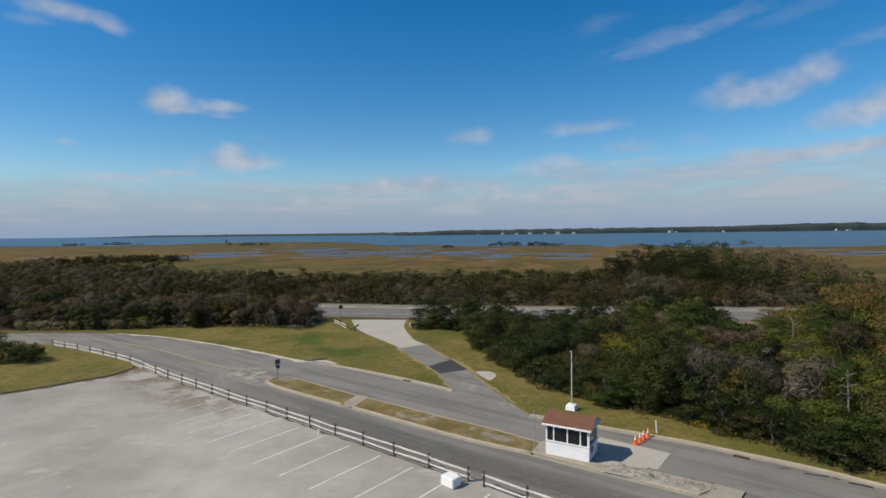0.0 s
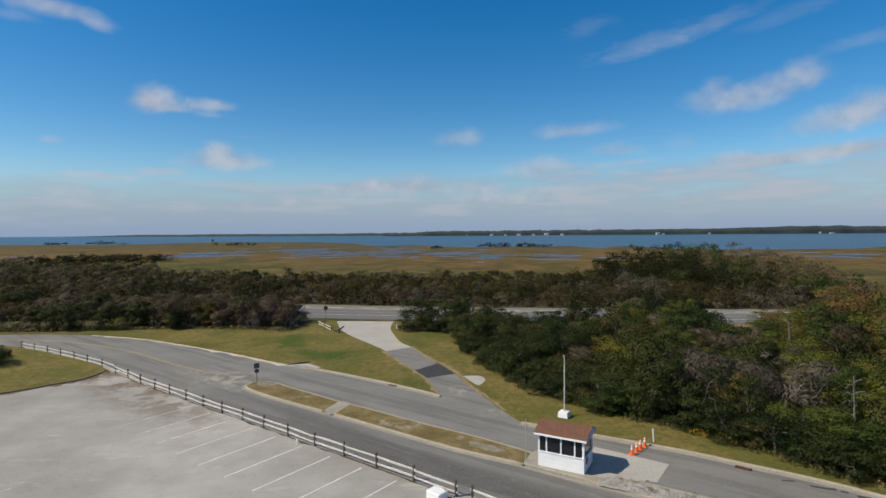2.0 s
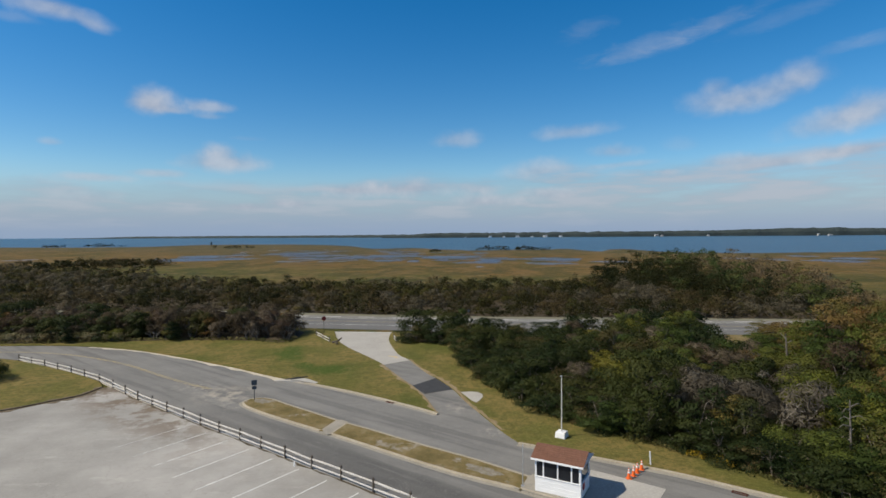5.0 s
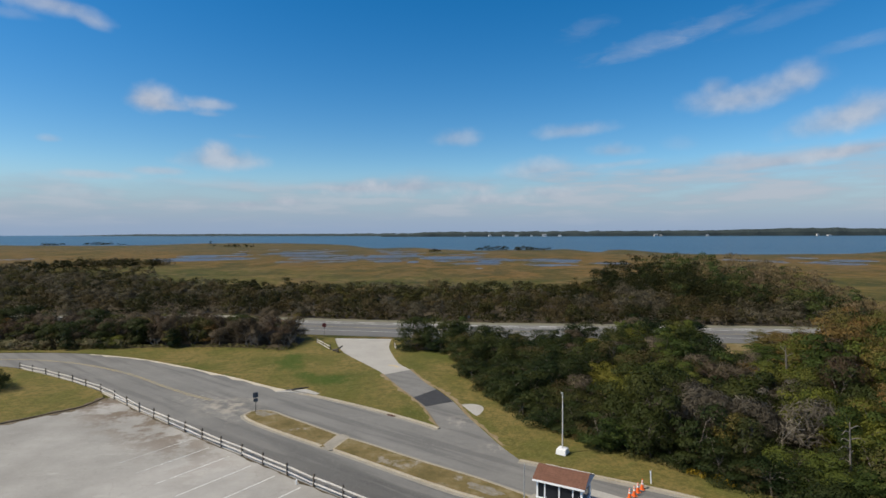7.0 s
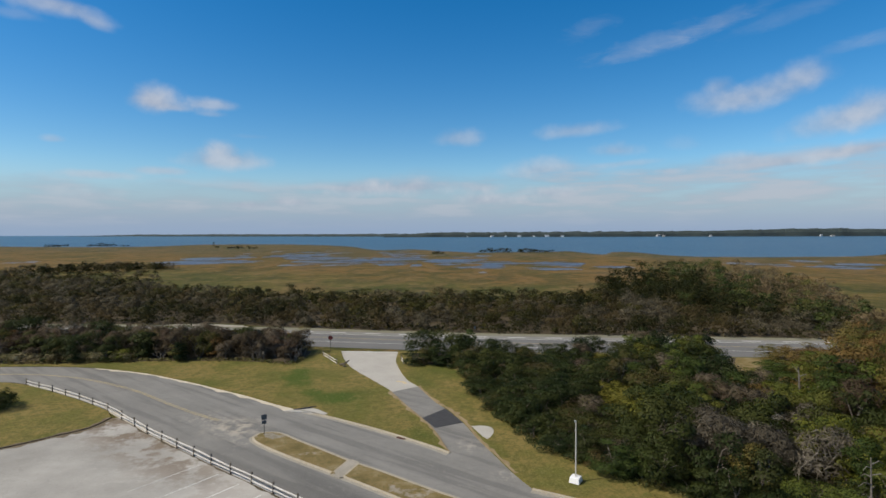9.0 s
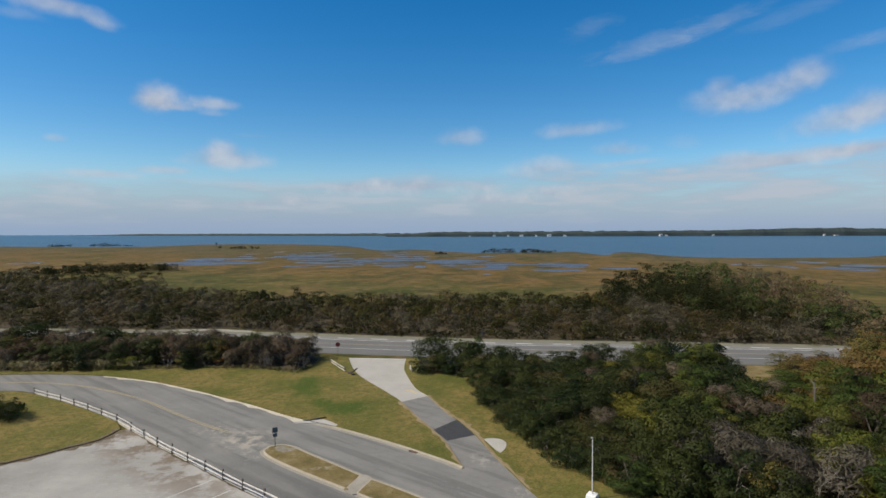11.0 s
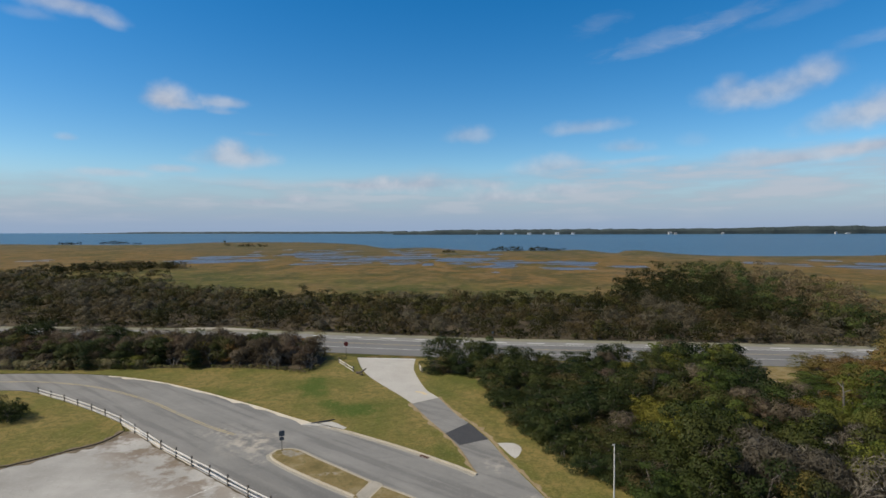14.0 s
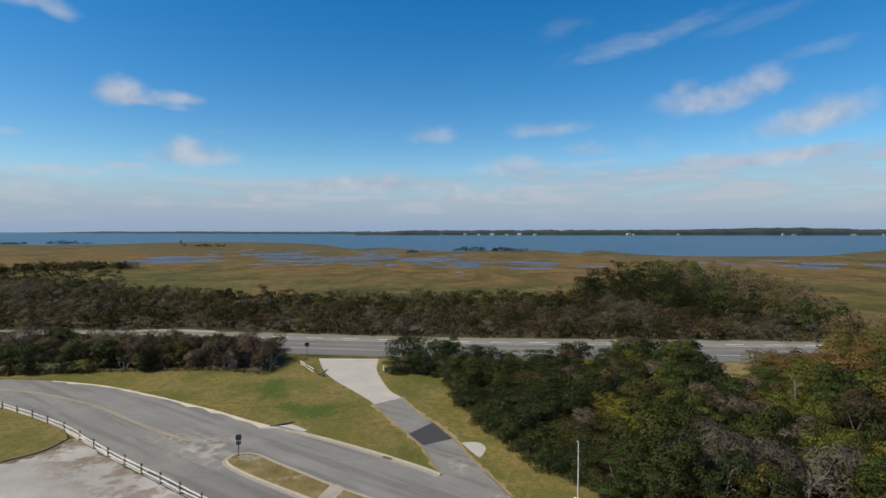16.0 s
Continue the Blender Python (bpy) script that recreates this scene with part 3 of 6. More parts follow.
F_REED = foliage("reed", [(0.0, (0.17, 0.16, 0.07)), (1.0, (0.32, 0.28, 0.17))], own=False)
F_GOLD = foliage("goldenrod", [(0.0, (0.14, 0.13, 0.03)), (0.5, (0.24, 0.18, 0.02)), (1.0, (0.36, 0.24, 0.02))])
F_WEED = foliage("weeds", [(0.0, (0.075, 0.085, 0.024)), (0.6, (0.14, 0.125, 0.045)), (1.0, (0.22, 0.175, 0.08))], own=False)


# ---------- building helpers ----------
from mathutils.geometry import delaunay_2d_cdt

def link_mesh(name, bm, mat):
    me = bpy.data.meshes.new(name)
    bm.to_mesh(me)
    bm.free()
    me.materials.append(mat)
    return me


def part(name, bm, mat, parent=None, label=""):
    ob = new(name, link_mesh(name, bm, mat))
    if parent is not None:
        ob.parent = parent
    if label:
        ob["label"] = label
    return ob


def thing(name, m, label, category, group="", kind=""):
    ob = new(name)
    ob.matrix_basis = m
    return tagged(ob, label, category, group, kind)


def box(bm, cx, cy, cz, sx, sy, sz, bev=0.0, rz=0.0):
    m = Matrix.Translation((cx, cy, cz)) @ Matrix.Rotation(rz, 4, "Z") @ Matrix.Diagonal((sx, sy, sz, 1))
    r = bmesh.ops.create_cube(bm, size=1, matrix=m)
    if bev:
        es = list({e for v in r["verts"] for e in v.link_edges})
        bmesh.ops.bevel(bm, geom=es, offset=bev, segments=1, affect="EDGES")
    return bm


def tube(bm, pts, radii, n=6):
    """A tapered limb through pts."""
    rings = []
    for i, p in enumerate(pts):
        p = Vector(p)
        a = Vector(pts[max(i - 1, 0)])
        c = Vector(pts[min(i + 1, len(pts) - 1)])
        d = (c - a).normalized()
        x = d.orthogonal().normalized()
        y = d.cross(x)
        rings.append([bm.verts.new(p + (x * math.cos(k * 2 * math.pi / n) + y * math.sin(k * 2 * math.pi / n)) * radii[i]) for k in range(n)])
    for r0, r1 in zip(rings, rings[1:]):
        for k in range(n):
            bm.faces.new((r0[k], r0[(k + 1) % n], r1[(k + 1) % n], r1[k]))
    bm.faces.new(rings[0][::-1])
    bm.faces.new(rings[-1])
    return bm


def smooth(pts, n=5):
    """Catmull-Rom through pts."""
    out = []
    for i in range(len(pts) - 1):
        p0, p1, p2, p3 = (np.array(pts[min(max(j, 0), len(pts) - 1)], float) for j in (i - 1, i, i + 1, i + 2))
        for k in range(n):
            t = k / n
            q = 0.5 * (2 * p1 + (p2 - p0) * t + (2 * p0 - 5 * p1 + 4 * p2 - p3) * t * t + (3 * p1 - p0 - 3 * p2 + p3) * t ** 3)
            out.append((float(q[0]), float(q[1])))
    out.append(tuple(map(float, pts[-1])))
    return out


def slab(bm, outline, z0, z1):
    """An upright prism over an outline."""
    flat = [Vector(p) for p in outline]
    n = len(outline)
    pts, _, faces, *_ = delaunay_2d_cdt(flat, [(k, (k + 1) % n) for k in range(n)], [], 1, 1e-4)
    hi = [bm.verts.new((p.x, p.y, z1)) for p in pts]
    for f in faces:
        bm.faces.new([hi[k] for k in f])
    rim = [e for e in bm.edges if len(e.link_faces) == 1]
    low = {}
    for e in rim:
        for w in e.verts:
            if w not in low:
                low[w] = bm.verts.new((w.co.x, w.co.y, z0))
    for e in rim:
        a, c = e.verts
        bm.faces.new((a, c, low[c], low[a]))
    bmesh.ops.recalc_face_normals(bm, faces=bm.faces[:])
    return bm


def offset(pts, d):
    """The polyline moved d to its left."""
    out = []
    for i, p in enumerate(pts):
        a, c = pts[max(i - 1, 0)], pts[min(i + 1, len(pts) - 1)]
        tx, ty = c[0] - a[0], c[1] - a[1]
        l = math.hypot(tx, ty) or 1
        out.append((p[0] - ty / l * d, p[1] + tx / l * d))
    return out


def ribbon(bm, pts, d0, d1, z0, z1):
    """A strip of that thickness along pts, from d0 to d1 on its left."""
    a, c = offset(pts, d0), offset(pts, d1)
    rows = []
    for p, q in zip(a, c):
        rows.append([bm.verts.new((p[0], p[1], z0)), bm.verts.new((p[0], p[1], z1)), bm.verts.new((q[0], q[1], z1)), bm.verts.new((q[0], q[1], z0))])
    for r, s in zip(rows, rows[1:]):
        for k in range(3):
            bm.faces.new((r[k], r[k + 1], s[k + 1], s[k]))
    bm.faces.new(rows[0])
    bm.faces.new(rows[-1][::-1])
    bmesh.ops.recalc_face_normals(bm, faces=bm.faces[:])
    return bm


def surface(name, outline, z0, z1, mat, label, category):
    ob = part(name, slab(bmesh.new(), outline, z0, z1), mat)
    return tagged(ob, label, category, kind="structure")


def inside(x, y, poly):
    c = False
    for (x0, y0), (x1, y1) in zip(poly, poly[1:] + poly[:1]):
        if (y0 > y) != (y1 > y) and x < (x1 - x0) * (y - y0) / (y1 - y0) + x0:
            c = not c
    return c


# ---------- ground, roads ----------
NORTH = smooth([(-150, 62), (-110, 72), (-85, 76.6), (-67.8, 78.6), (-60.2, 78.9), (-55.9, 78.6), (-51, 77.6), (-44, 75.3), (-35.4, 70.9), (-30.5, 68), (-25.9, 65.3), (-20, 61.4), (-14.3, 58.3), (-7.9, 54.3), (-2.4, 50.3), (-0.6, 48.7)])
DRIVE_L = smooth([(-0.6, 48.7), (-1.05, 50.0), (-2.3, 54.2), (-3.9, 57.9), (-5.9, 61.95), (-8.35, 67.3), (-10.1, 70.2), (-12.3, 73.6), (-14.4, 76.8), (-16.3, 80.2), (-18.1, 84.8), (-19.8, 90.5)], 3)
DRIVE_R = smooth([(-10.1, 90.0), (-9.9, 85.6), (-9.4, 81.7), (-7.1, 73.3), (-5.2, 69.8), (-2.8, 63.7), (-1.4, 61.1), (0.5, 56.8), (1.9, 52.3), (3.6, 47.6), (4.7, 44.6), (5.9, 42.0)], 3)
KERB_R = smooth([(5.9, 42.0), (8.45, 40.75), (10.8, 39.5), (14.5, 37.6), (16.8, 36.3), (18.8, 34.9), (21.5, 33.1), (23.7, 31.4), (25.0, 30.2), (36, 21.5), (60, 2), (90, -22)], 4)
FENCE = [(-56.4, 69.05), (-53.55, 67.6), (-50.7, 66.2), (-47.8, 64.56), (-44.96, 62.98), (-42.07, 61.19), (-39.0, 59.2), (-35.9, 56.8), (-33.2, 54.7), (-30.7, 52.7), (-28.3, 51.0), (-25.86, 49.2), (-23.4, 47.45), (-21.0, 45.7), (-18.6, 44.0), (-16.2, 42.35), (-13.9, 40.7), (-11.45, 38.95), (-9.0, 37.15), (-6.57, 35.5), (-4.13, 33.75), (-1.62, 31.9), (0.92, 30.02)]
FENCE_B = [(1.82, 29.39), (4.2, 27.6), (6.65, 25.8), (9.1, 24.0), (11.55, 22.2), (14, 20.4), (16.45, 18.6), (18.9, 16.8)]
SOUTH = [(-150, 53), (-110, 62.5), (-85, 68), (-70, 70.2), (-60, 70.2)] + FENCE + FENCE_B + [(40, 1.3), (70, -21), (90, -36)]
SOUTH = [(x + 0.33, y + 0.45) for x, y in SOUTH]
HWY_C = smooth([(-400, 86), (-240, 100), (-140, 106.5), (-100, 107.6), (-66, 106.8), (-37, 104), (-26.8, 102.5), (-8, 99.7), (6.1, 97.9), (25, 96.7), (50, 95), (100, 90.5), (200, 76), (400, 40)], 5)

rings = [(-5000, -5000), (5000, -5000), (5000, 5000), (-5000, 5000)]
ground = surface("ground", rings, -1.0, -0.06, M_MARSH, "flat marsh ground with russet and olive grasses", "ground")

i_l = min(range(len(DRIVE_L)), key=lambda i: abs(DRIVE_L[i][1] - 67.3))
i_r = min(range(len(DRIVE_R)), key=lambda i: abs(DRIVE_R[i][1] - 69.4))
road_outline = SOUTH + KERB_R[::-1] + DRIVE_R[i_r:-1][::-1] + DRIVE_L[:i_l + 1][::-1] + NORTH[:-1][::-1]
road = surface("road", road_outline, -0.3, 0.0, M_ASPHALT, "worn grey asphalt access road, patched and faded", "road")
apron = surface("driveway", DRIVE_R[:i_r + 1] + DRIVE_L[i_l:], -0.3, 0.006, M_APRON, "pale concrete driveway joining the highway", "driveway")
hw = bmesh.new()
ribbon(hw, HWY_C, -8.0, 8.0, -0.3, 0.0)
highway = tagged(part("highway", hw, M_HIGHWAY), "straight grey asphalt highway with wide paved shoulders", "road", kind="structure")
patch = tagged(part("asphalt_patch", slab(bmesh.new(), [(-3.82, 57.95), (-1.35, 61.2), (0.55, 56.6), (-2.25, 55.0)], -0.02, 0.012), M_PATCH), "fresh black asphalt patch across the driveway", "road patch", kind="structure")

LOT_EDGE = [(-37.2, 57.0), (-37.5, 54.0), (-39.2, 51.9), (-40.7, 50.0), (-42.3, 48.4), (-44.0, 47.0), (-60, 32), (-95, 0)]
lot_outline = [(x + 0.33, y + 0.45) for x, y in FENCE[7:] + FENCE_B + [(40, 1.3), (70, -21), (90, -36)]] + [(90, -110), (-95, -110)] + LOT_EDGE[::-1]
lot = surface("parking_lot", lot_outline, -0.3, 0.0, M_LOT, "sun-bleached pale concrete parking lot with faded stall lines", "parking lot")

grass_n = surface("grass_verge_north", NORTH + DRIVE_L[1:] + [(-26, 93.5), (-37, 95.6), (-66, 98.5), (-100, 99.4), (-150, 97.5)], -0.3, 0.10, M_GRASS, "mown grass verge, green going straw-coloured", "grass")
grass_e = surface("grass_verge_east", DRIVE_R + KERB_R[1:] + [(110, 0), (100, 82), (50, 86.4), (25, 88.3), (6, 89.4)], -0.3, 0.10, M_GRASS, "mown grass strip running into thicket", "grass")
grass_w = surface("grass_verge_west", [(-150, 53), (-110, 62.5), (-85, 68), (-70, 70.2), (-60, 70.2)] + FENCE[:7] + LOT_EDGE + [(-150, 0)], -0.3, 0.10, M_GRASS, "mown grass corner beside the lot", "grass")


def ragged_strip(name, pts, side, width, z, mat, label):
    """A strip along pts with a frayed outer edge."""
    outer = [(p[0] + (q[0] - p[0]) * w, p[1] + (q[1] - p[1]) * w) for p, q, w in zip(pts, offset(pts, side * width), [0.15 + 1.1 * abs(noise.noise((0.7 * p[0], 0.7 * p[1], 4))) for p in pts])]
    return surface(name, pts + outer[::-1], -0.1, z, mat, label, "verge")


dense = smooth(DRIVE_R[12:-3:3], 8)
ragged_strip("dirt_edge", dense, 1, 0.9, 0.106, M_DIRT, "bare sandy dirt along the driveway's edge")
dense = smooth(DRIVE_L[:16:3], 8)
ragged_strip("dirt_edge", dense, 1, 0.9, 0.106, M_DIRT, "bare sandy dirt along the driveway's edge")


dense = smooth(LOT_EDGE[:7], 12)
ragged_strip("dirt_edge", dense, 1, -0.9, 0.108, M_SILT, "dark silt along the edge of the lot")
ragged_strip("dirt_edge", dense, 1, 1.6, 0.014, M_SILT, "dark silt washed onto the lot's edge")


# dark strip paints the fence's shade line together with debris at its foot
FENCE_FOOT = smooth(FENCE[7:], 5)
ragged_strip("dirt_edge", FENCE_FOOT, -1, 0.34, 0.010, M_LITTER, "debris and painted shade line under the fence")


def line(parent, pts, w, mat, z=0.006, name="painted_line"):
    return part(name, ribbon(bmesh.new(), pts, -w / 2, w / 2, z - 0.012, z), mat, parent)


# stall lines, both rows
for k in range(-2, 15):
    a, c = (-20.44 + 2.40 * k, 37.29 - 1.70 * k), (-17.18 + 2.42 * k, 42.21 - 1.71 * k)
    line(lot, [a, c], 0.10, M_LINE, name="stall_line")
for k in range(-1, 12):
    a = (-34.38 + 2.31 * k, 37.19 - 1.65 * k)
    line(lot, [a, (a[0] - 3.3, a[1] - 4.95)], 0.10, M_LINE, name="stall_line")
YELLOW = smooth([(-130, 62.5), (-100, 69.5), (-75, 73.6), (-64.6, 74.4), (-60.7, 74.5), (-56.3, 73.8), (-51.4, 72.4), (-45.9, 69.9), (-40.3, 66.7), (-34.5, 62.5), (-29.5, 59), (-25.3, 56.5)], 4)
line(road, YELLOW, 0.12, M_YELLOW, name="centre_line")
line(road, offset(YELLOW, 0.28), 0.12, M_YELLOW, name="centre_line")
part("paved_shoulder", ribbon(bmesh.new(), HWY_C, 3.7, 7.96, -0.02, 0.004), M_SHOULDER, highway, "paler paved shoulder")
part("gravel_verge", ribbon(bmesh.new(), HWY_C, 6.3, 8.9, -0.02, 0.010), M_ROADSIDE, highway, "grey-green gravelly verge")
line(apron, [(-19.7, 90.3), (-10.1, 89.8)], 0.35, M_ROADPAINT, 0.012, name="pale_edge")
line(highway, offset(HWY_C, 0.15), 0.12, M_YELLOW, name="centre_line")
line(highway, offset(HWY_C, -0.15), 0.12, M_YELLOW, name="centre_line")
line(highway, offset(HWY_C, -3.55), 0.15, M_ROADPAINT, name="edge_line")
line(highway, offset(HWY_C, 3.55), 0.15, M_ROADPAINT, name="edge_line")


def along(pts, s0, s1):
    """The stretch of a polyline between two lengths along it."""
    out, s = [], 0.0
    for p, q in zip(pts, pts[1:]):
        l = math.hypot(q[0] - p[0], q[1] - p[1])
        for c in (max(s0, s), min(s1, s + l)):
            if s <= c <= s + l and s1 > s and s0 < s + l:
                f = (c - s) / l
                pt = (p[0] + (q[0] - p[0]) * f, p[1] + (q[1] - p[1]) * f)
                if not out or math.hypot(out[-1][0] - pt[0], out[-1][1] - pt[1]) > 1e-4:
                    out.append(pt)
        s += l
    return out


lane = offset(HWY_C, 5.2)
for k in range(36):
    line(highway, along(lane, 320 + k * 7.0, 323.2 + k * 7.0), 0.4, M_ROADPAINT, name="lane_dash")


for pts, w in [([(20.2, 32.4), (20.9, 32.3)], 0.14), ([(21.4, 31.7), (22.1, 31.4), (22.6, 31.3)], 0.2), ([(22.7, 31.1), (23.0, 30.9)], 0.2), ([(23.2, 30.5), (23.8, 30.2), (24.2, 29.9)], 0.3)]:
    line(road, pts, w, M_PATCH, name="tar_repair")
line(apron, [(-8.3, 72.2), (-7.4, 71.9), (-6.9, 71.0)], 0.5, M_STAIN, 0.012, name="yellow_stain")

# ---------- kerbs and median islands ----------
def kerb(name, pts, w=0.28, h=0.12, label="tan concrete kerb, chipped"):
    bm = ribbon(bmesh.new(), pts, -w, 0.0, -0.1, h)
    bmesh.ops.bevel(bm, geom=[e for e in bm.edges if all(v.co.z > h - 1e-4 for v in e.verts) and e.is_manifold and e.calc_face_angle(0) > 1], offset=0.03, segments=1, affect="EDGES")
    return tagged(part(name, bm, M_KERB), label, "kerb", kind="structure")


i_k = min(range(len(NORTH)), key=lambda i: abs(NORTH[i][0] + 17.5))
kerb("kerb", NORTH[i_k:], 0.22)
kerb("kerb", KERB_R, 0.22)
for run in (KERB_R, NORTH[i_k:]):
    tagged(part("gutter", ribbon(bmesh.new(), run, -0.6, -0.20, -0.08, 0.012), M_GUTTER), "pale concrete gutter along the kerb", "gutter", kind="structure")
# worn sandy shoulder where the kerb ends
run = NORTH[28:i_k + 1]
ragged = [(q[0] + (p[0] - q[0]) * w, q[1] + (p[1] - q[1]) * w) for p, q, w in zip(offset(run, -1.5), run, [0.12 + 0.75 * abs(noise.noise((0.45 * p[0], 0.45 * p[1], 2))) + 0.2 * abs(noise.noise((2.1 * p[0], 2.1 * p[1], 6))) for p in run])]
surface("sandy_shoulder", run + ragged[::-1], -0.2, 0.014, M_SAND, "washed-out sandy road shoulder", "shoulder")


def inset(pts, d):
    """A closed outline, counter-clockwise, drawn in by d with mitred corners."""
    out = []
    for i, p in enumerate(pts):
        a, c = pts[i - 1], pts[(i + 1) % len(pts)]
        u, v = Vector((p[0] - a[0], p[1] - a[1])).normalized(), Vector((c[0] - p[0], c[1] - p[1])).normalized()
        n = Vector((-u.y, u.x)) + Vector((-v.y, v.x))
        k = d / max(0.45, 1 + u.dot(v))
        out.append((p[0] + n.x * k, p[1] + n.y * k))
    return out


def island(outline, inner_mat, label):
    n = len(outline)
    cx, cy = sum(p[0] for p in outline) / n, sum(p[1] for p in outline) / n
    loop = outline + [outline[0]]
    area = sum(a[0] * c[1] - c[0] * a[1] for a, c in zip(loop, loop[1:]))
    pts = outline if area > 0 else outline[::-1]
    gutter, pts = pts, inset(pts, 0.30)
    inn = inset(pts, 0.18)
    bm = bmesh.new()
    rows = [[bm.verts.new((*p, -0.1)), bm.verts.new((*p, 0.07)), bm.verts.new((p[0] + (q[0] - p[0]) * 0.2, p[1] + (q[1] - p[1]) * 0.2, 0.11)), bm.verts.new((*q, 0.11)), bm.verts.new((*q, 0.0))] for p, q in zip(pts, inn)]
    for i in range(n):
        r, s = rows[i], rows[(i + 1) % n]
        for k in range(4):
            bm.faces.new((r[k], s[k], s[k + 1], r[k + 1]))
    ob = tagged(part("median_island", bm, M_KERB), label, "traffic island", group="median islands", kind="structure")
    part("gutter", slab(bmesh.new(), gutter, -0.08, 0.012), M_GUTTER, ob, "pale concrete gutter")
    part("island_turf", slab(bmesh.new(), inn, 0.0, 0.125), inner_mat, ob, "dry turf")
    return ob


south_side = [(-20.15, 51.75), (-19.4, 50.55), (-17.15, 48.64), (-13.81, 46.28), (-10.83, 44.28), (-9.95, 43.69)]
north_side = [(-9.0, 46.86), (-12.18, 49.31), (-15.2, 51.6), (-17.2, 53.2), (-18.6, 53.55), (-19.8, 53.1)]
island(smooth(south_side, 3) + smooth(north_side, 3), M_DRYGRASS, "kerbed median island with dry grass and a rounded nose")
island(smooth([(-9.62, 43.47), (-8.09, 42.44), (-3.25, 39.0), (0.85, 36.2), (4.43, 34.25), (5.4, 33.62)], 2) + smooth([(6.4, 36.0), (2.85, 38.82), (-1.36, 41.6), (-6.3, 45.12), (-8.66, 46.64)], 2), M_DRYGRASS, "kerbed median island with dry straw-coloured grass")
island([(8.75, 31.45), (9.98, 30.7), (11.3, 29.85), (12.9, 28.9), (13.9, 28.3), (15.9, 29.6), (14.9, 30.3), (13.6, 31.1), (12.5, 31.8), (10.9, 32.6), (9.15, 32.8)], M_GRAVEL, "kerbed median island of gravel and weeds")
island([(15.7, 27.0), (18, 25.3), (24, 20.8), (30, 16.3), (31.3, 18.2), (25.4, 22.7), (19.4, 27.2), (17.6, 28.4)], M_DRYGRASS, "kerbed median island with dry grass")
surface("crossing_pad", [(-10.35, 44.3), (-10.1, 43.82), (-9.45, 43.38), (-9.15, 43.5), (-8.3, 46.2), (-8.5, 46.52), (-9.1, 46.93), (-9.4, 46.75)], -0.1, 0.104, M_GUTTER, "tan concrete crossing through the median", "pavement")
surface("crossing_pad", [(14.05, 28.15), (15.3, 27.3), (16.6, 29.05), (15.3, 29.95)], -0.1, 0.104, M_GUTTER, "tan concrete crossing through the median", "pavement")
surface("booth_base", [(4.75, 34.36), (9.15, 31.6), (9.4, 32.55), (8.75, 32.75), (9.62, 34.6), (9.6, 35.0), (7.0, 36.2), (6.2, 36.3), (5.75, 35.8)], -0.1, 0.118, M_GUTTER, "raised tan concrete base under the booth", "pavement")
tagged(part("gutter", ribbon(bmesh.new(), [(4.6, 34.17), (5.99, 33.25), (8.51, 31.6), (9.3, 31.12)], 0.0, 0.38, -0.08, 0.016), M_GUTTER), "pale concrete gutter before the booth", "gutter", kind="structure")
kerb("kerb", [(4.7, 34.71), (6.28, 33.70), (8.80, 32.05), (9.35, 31.7)], 0.20, 0.122)
surface("booth_apron", [(9.4, 32.55), (12.75, 32.0), (14.4, 34.5), (10.85, 36.95), (10.35, 37.25), (9.6, 36.25), (9.6, 34.9), (8.8, 32.8)], -0.1, 0.016, M_APRON, "pale concrete slab beside the gate booth", "pavement")
surface("fence_strip", smooth(FENCE[:12], 3) + [(x + 0.36, y + 0.50) for x, y in smooth(FENCE[:12], 3)][::-1], -0.1, 0.012, M_SAND, "pale sandy strip between fence and road", "verge")


def gravel_patch(cx, cy, rx, ry, rz, seed, label):
    """A thin spill of gravel with a frayed outline."""
    c, w = math.cos(radians(rz)), math.sin(radians(rz))
    pts = []
    for k in range(26):
        a = 2 * math.pi * k / 26
        f = 1 + 0.55 * noise.noise((math.cos(a) * 1.7, math.sin(a) * 1.7, seed)) + 0.3 * noise.noise((math.cos(a) * 5, math.sin(a) * 5, seed + 4))
        u, v = rx * f * math.cos(a), ry * f * math.sin(a)
        pts.append((cx + c * u - w * v, cy + w * u + c * v))
    surface("gravel_patch", pts, 0.02, 0.129, M_WORNTURF, label, "gravel")


gravel_patch(-18.0, 52.05, 1.0, 0.55, -35, 1.0, "grey gravel spilled at the nose of the median")
gravel_patch(2.9, 36.9, 1.5, 0.45, -34, 3.0, "grey gravel at the end of the median")
surface("pale_pad", smooth([(1.4, 55.3), (2.3, 55.5), (3.2, 55.2), (3.6, 54.3), (3.45, 53.2), (2.85, 51.9), (2.2, 53.2)], 2), 0.0, 0.116, M_APRON, "small pale concrete pad in the grass", "pavement")
surface("pullout", [(-65, 115.2), (-61, 116.6), (-54, 116.9), (-46, 115.0), (-44, 112.9), (-54, 114.3)], -0.1, 0.02, M_GUTTER, "pale sandy pull-out beyond the highway", "pavement")

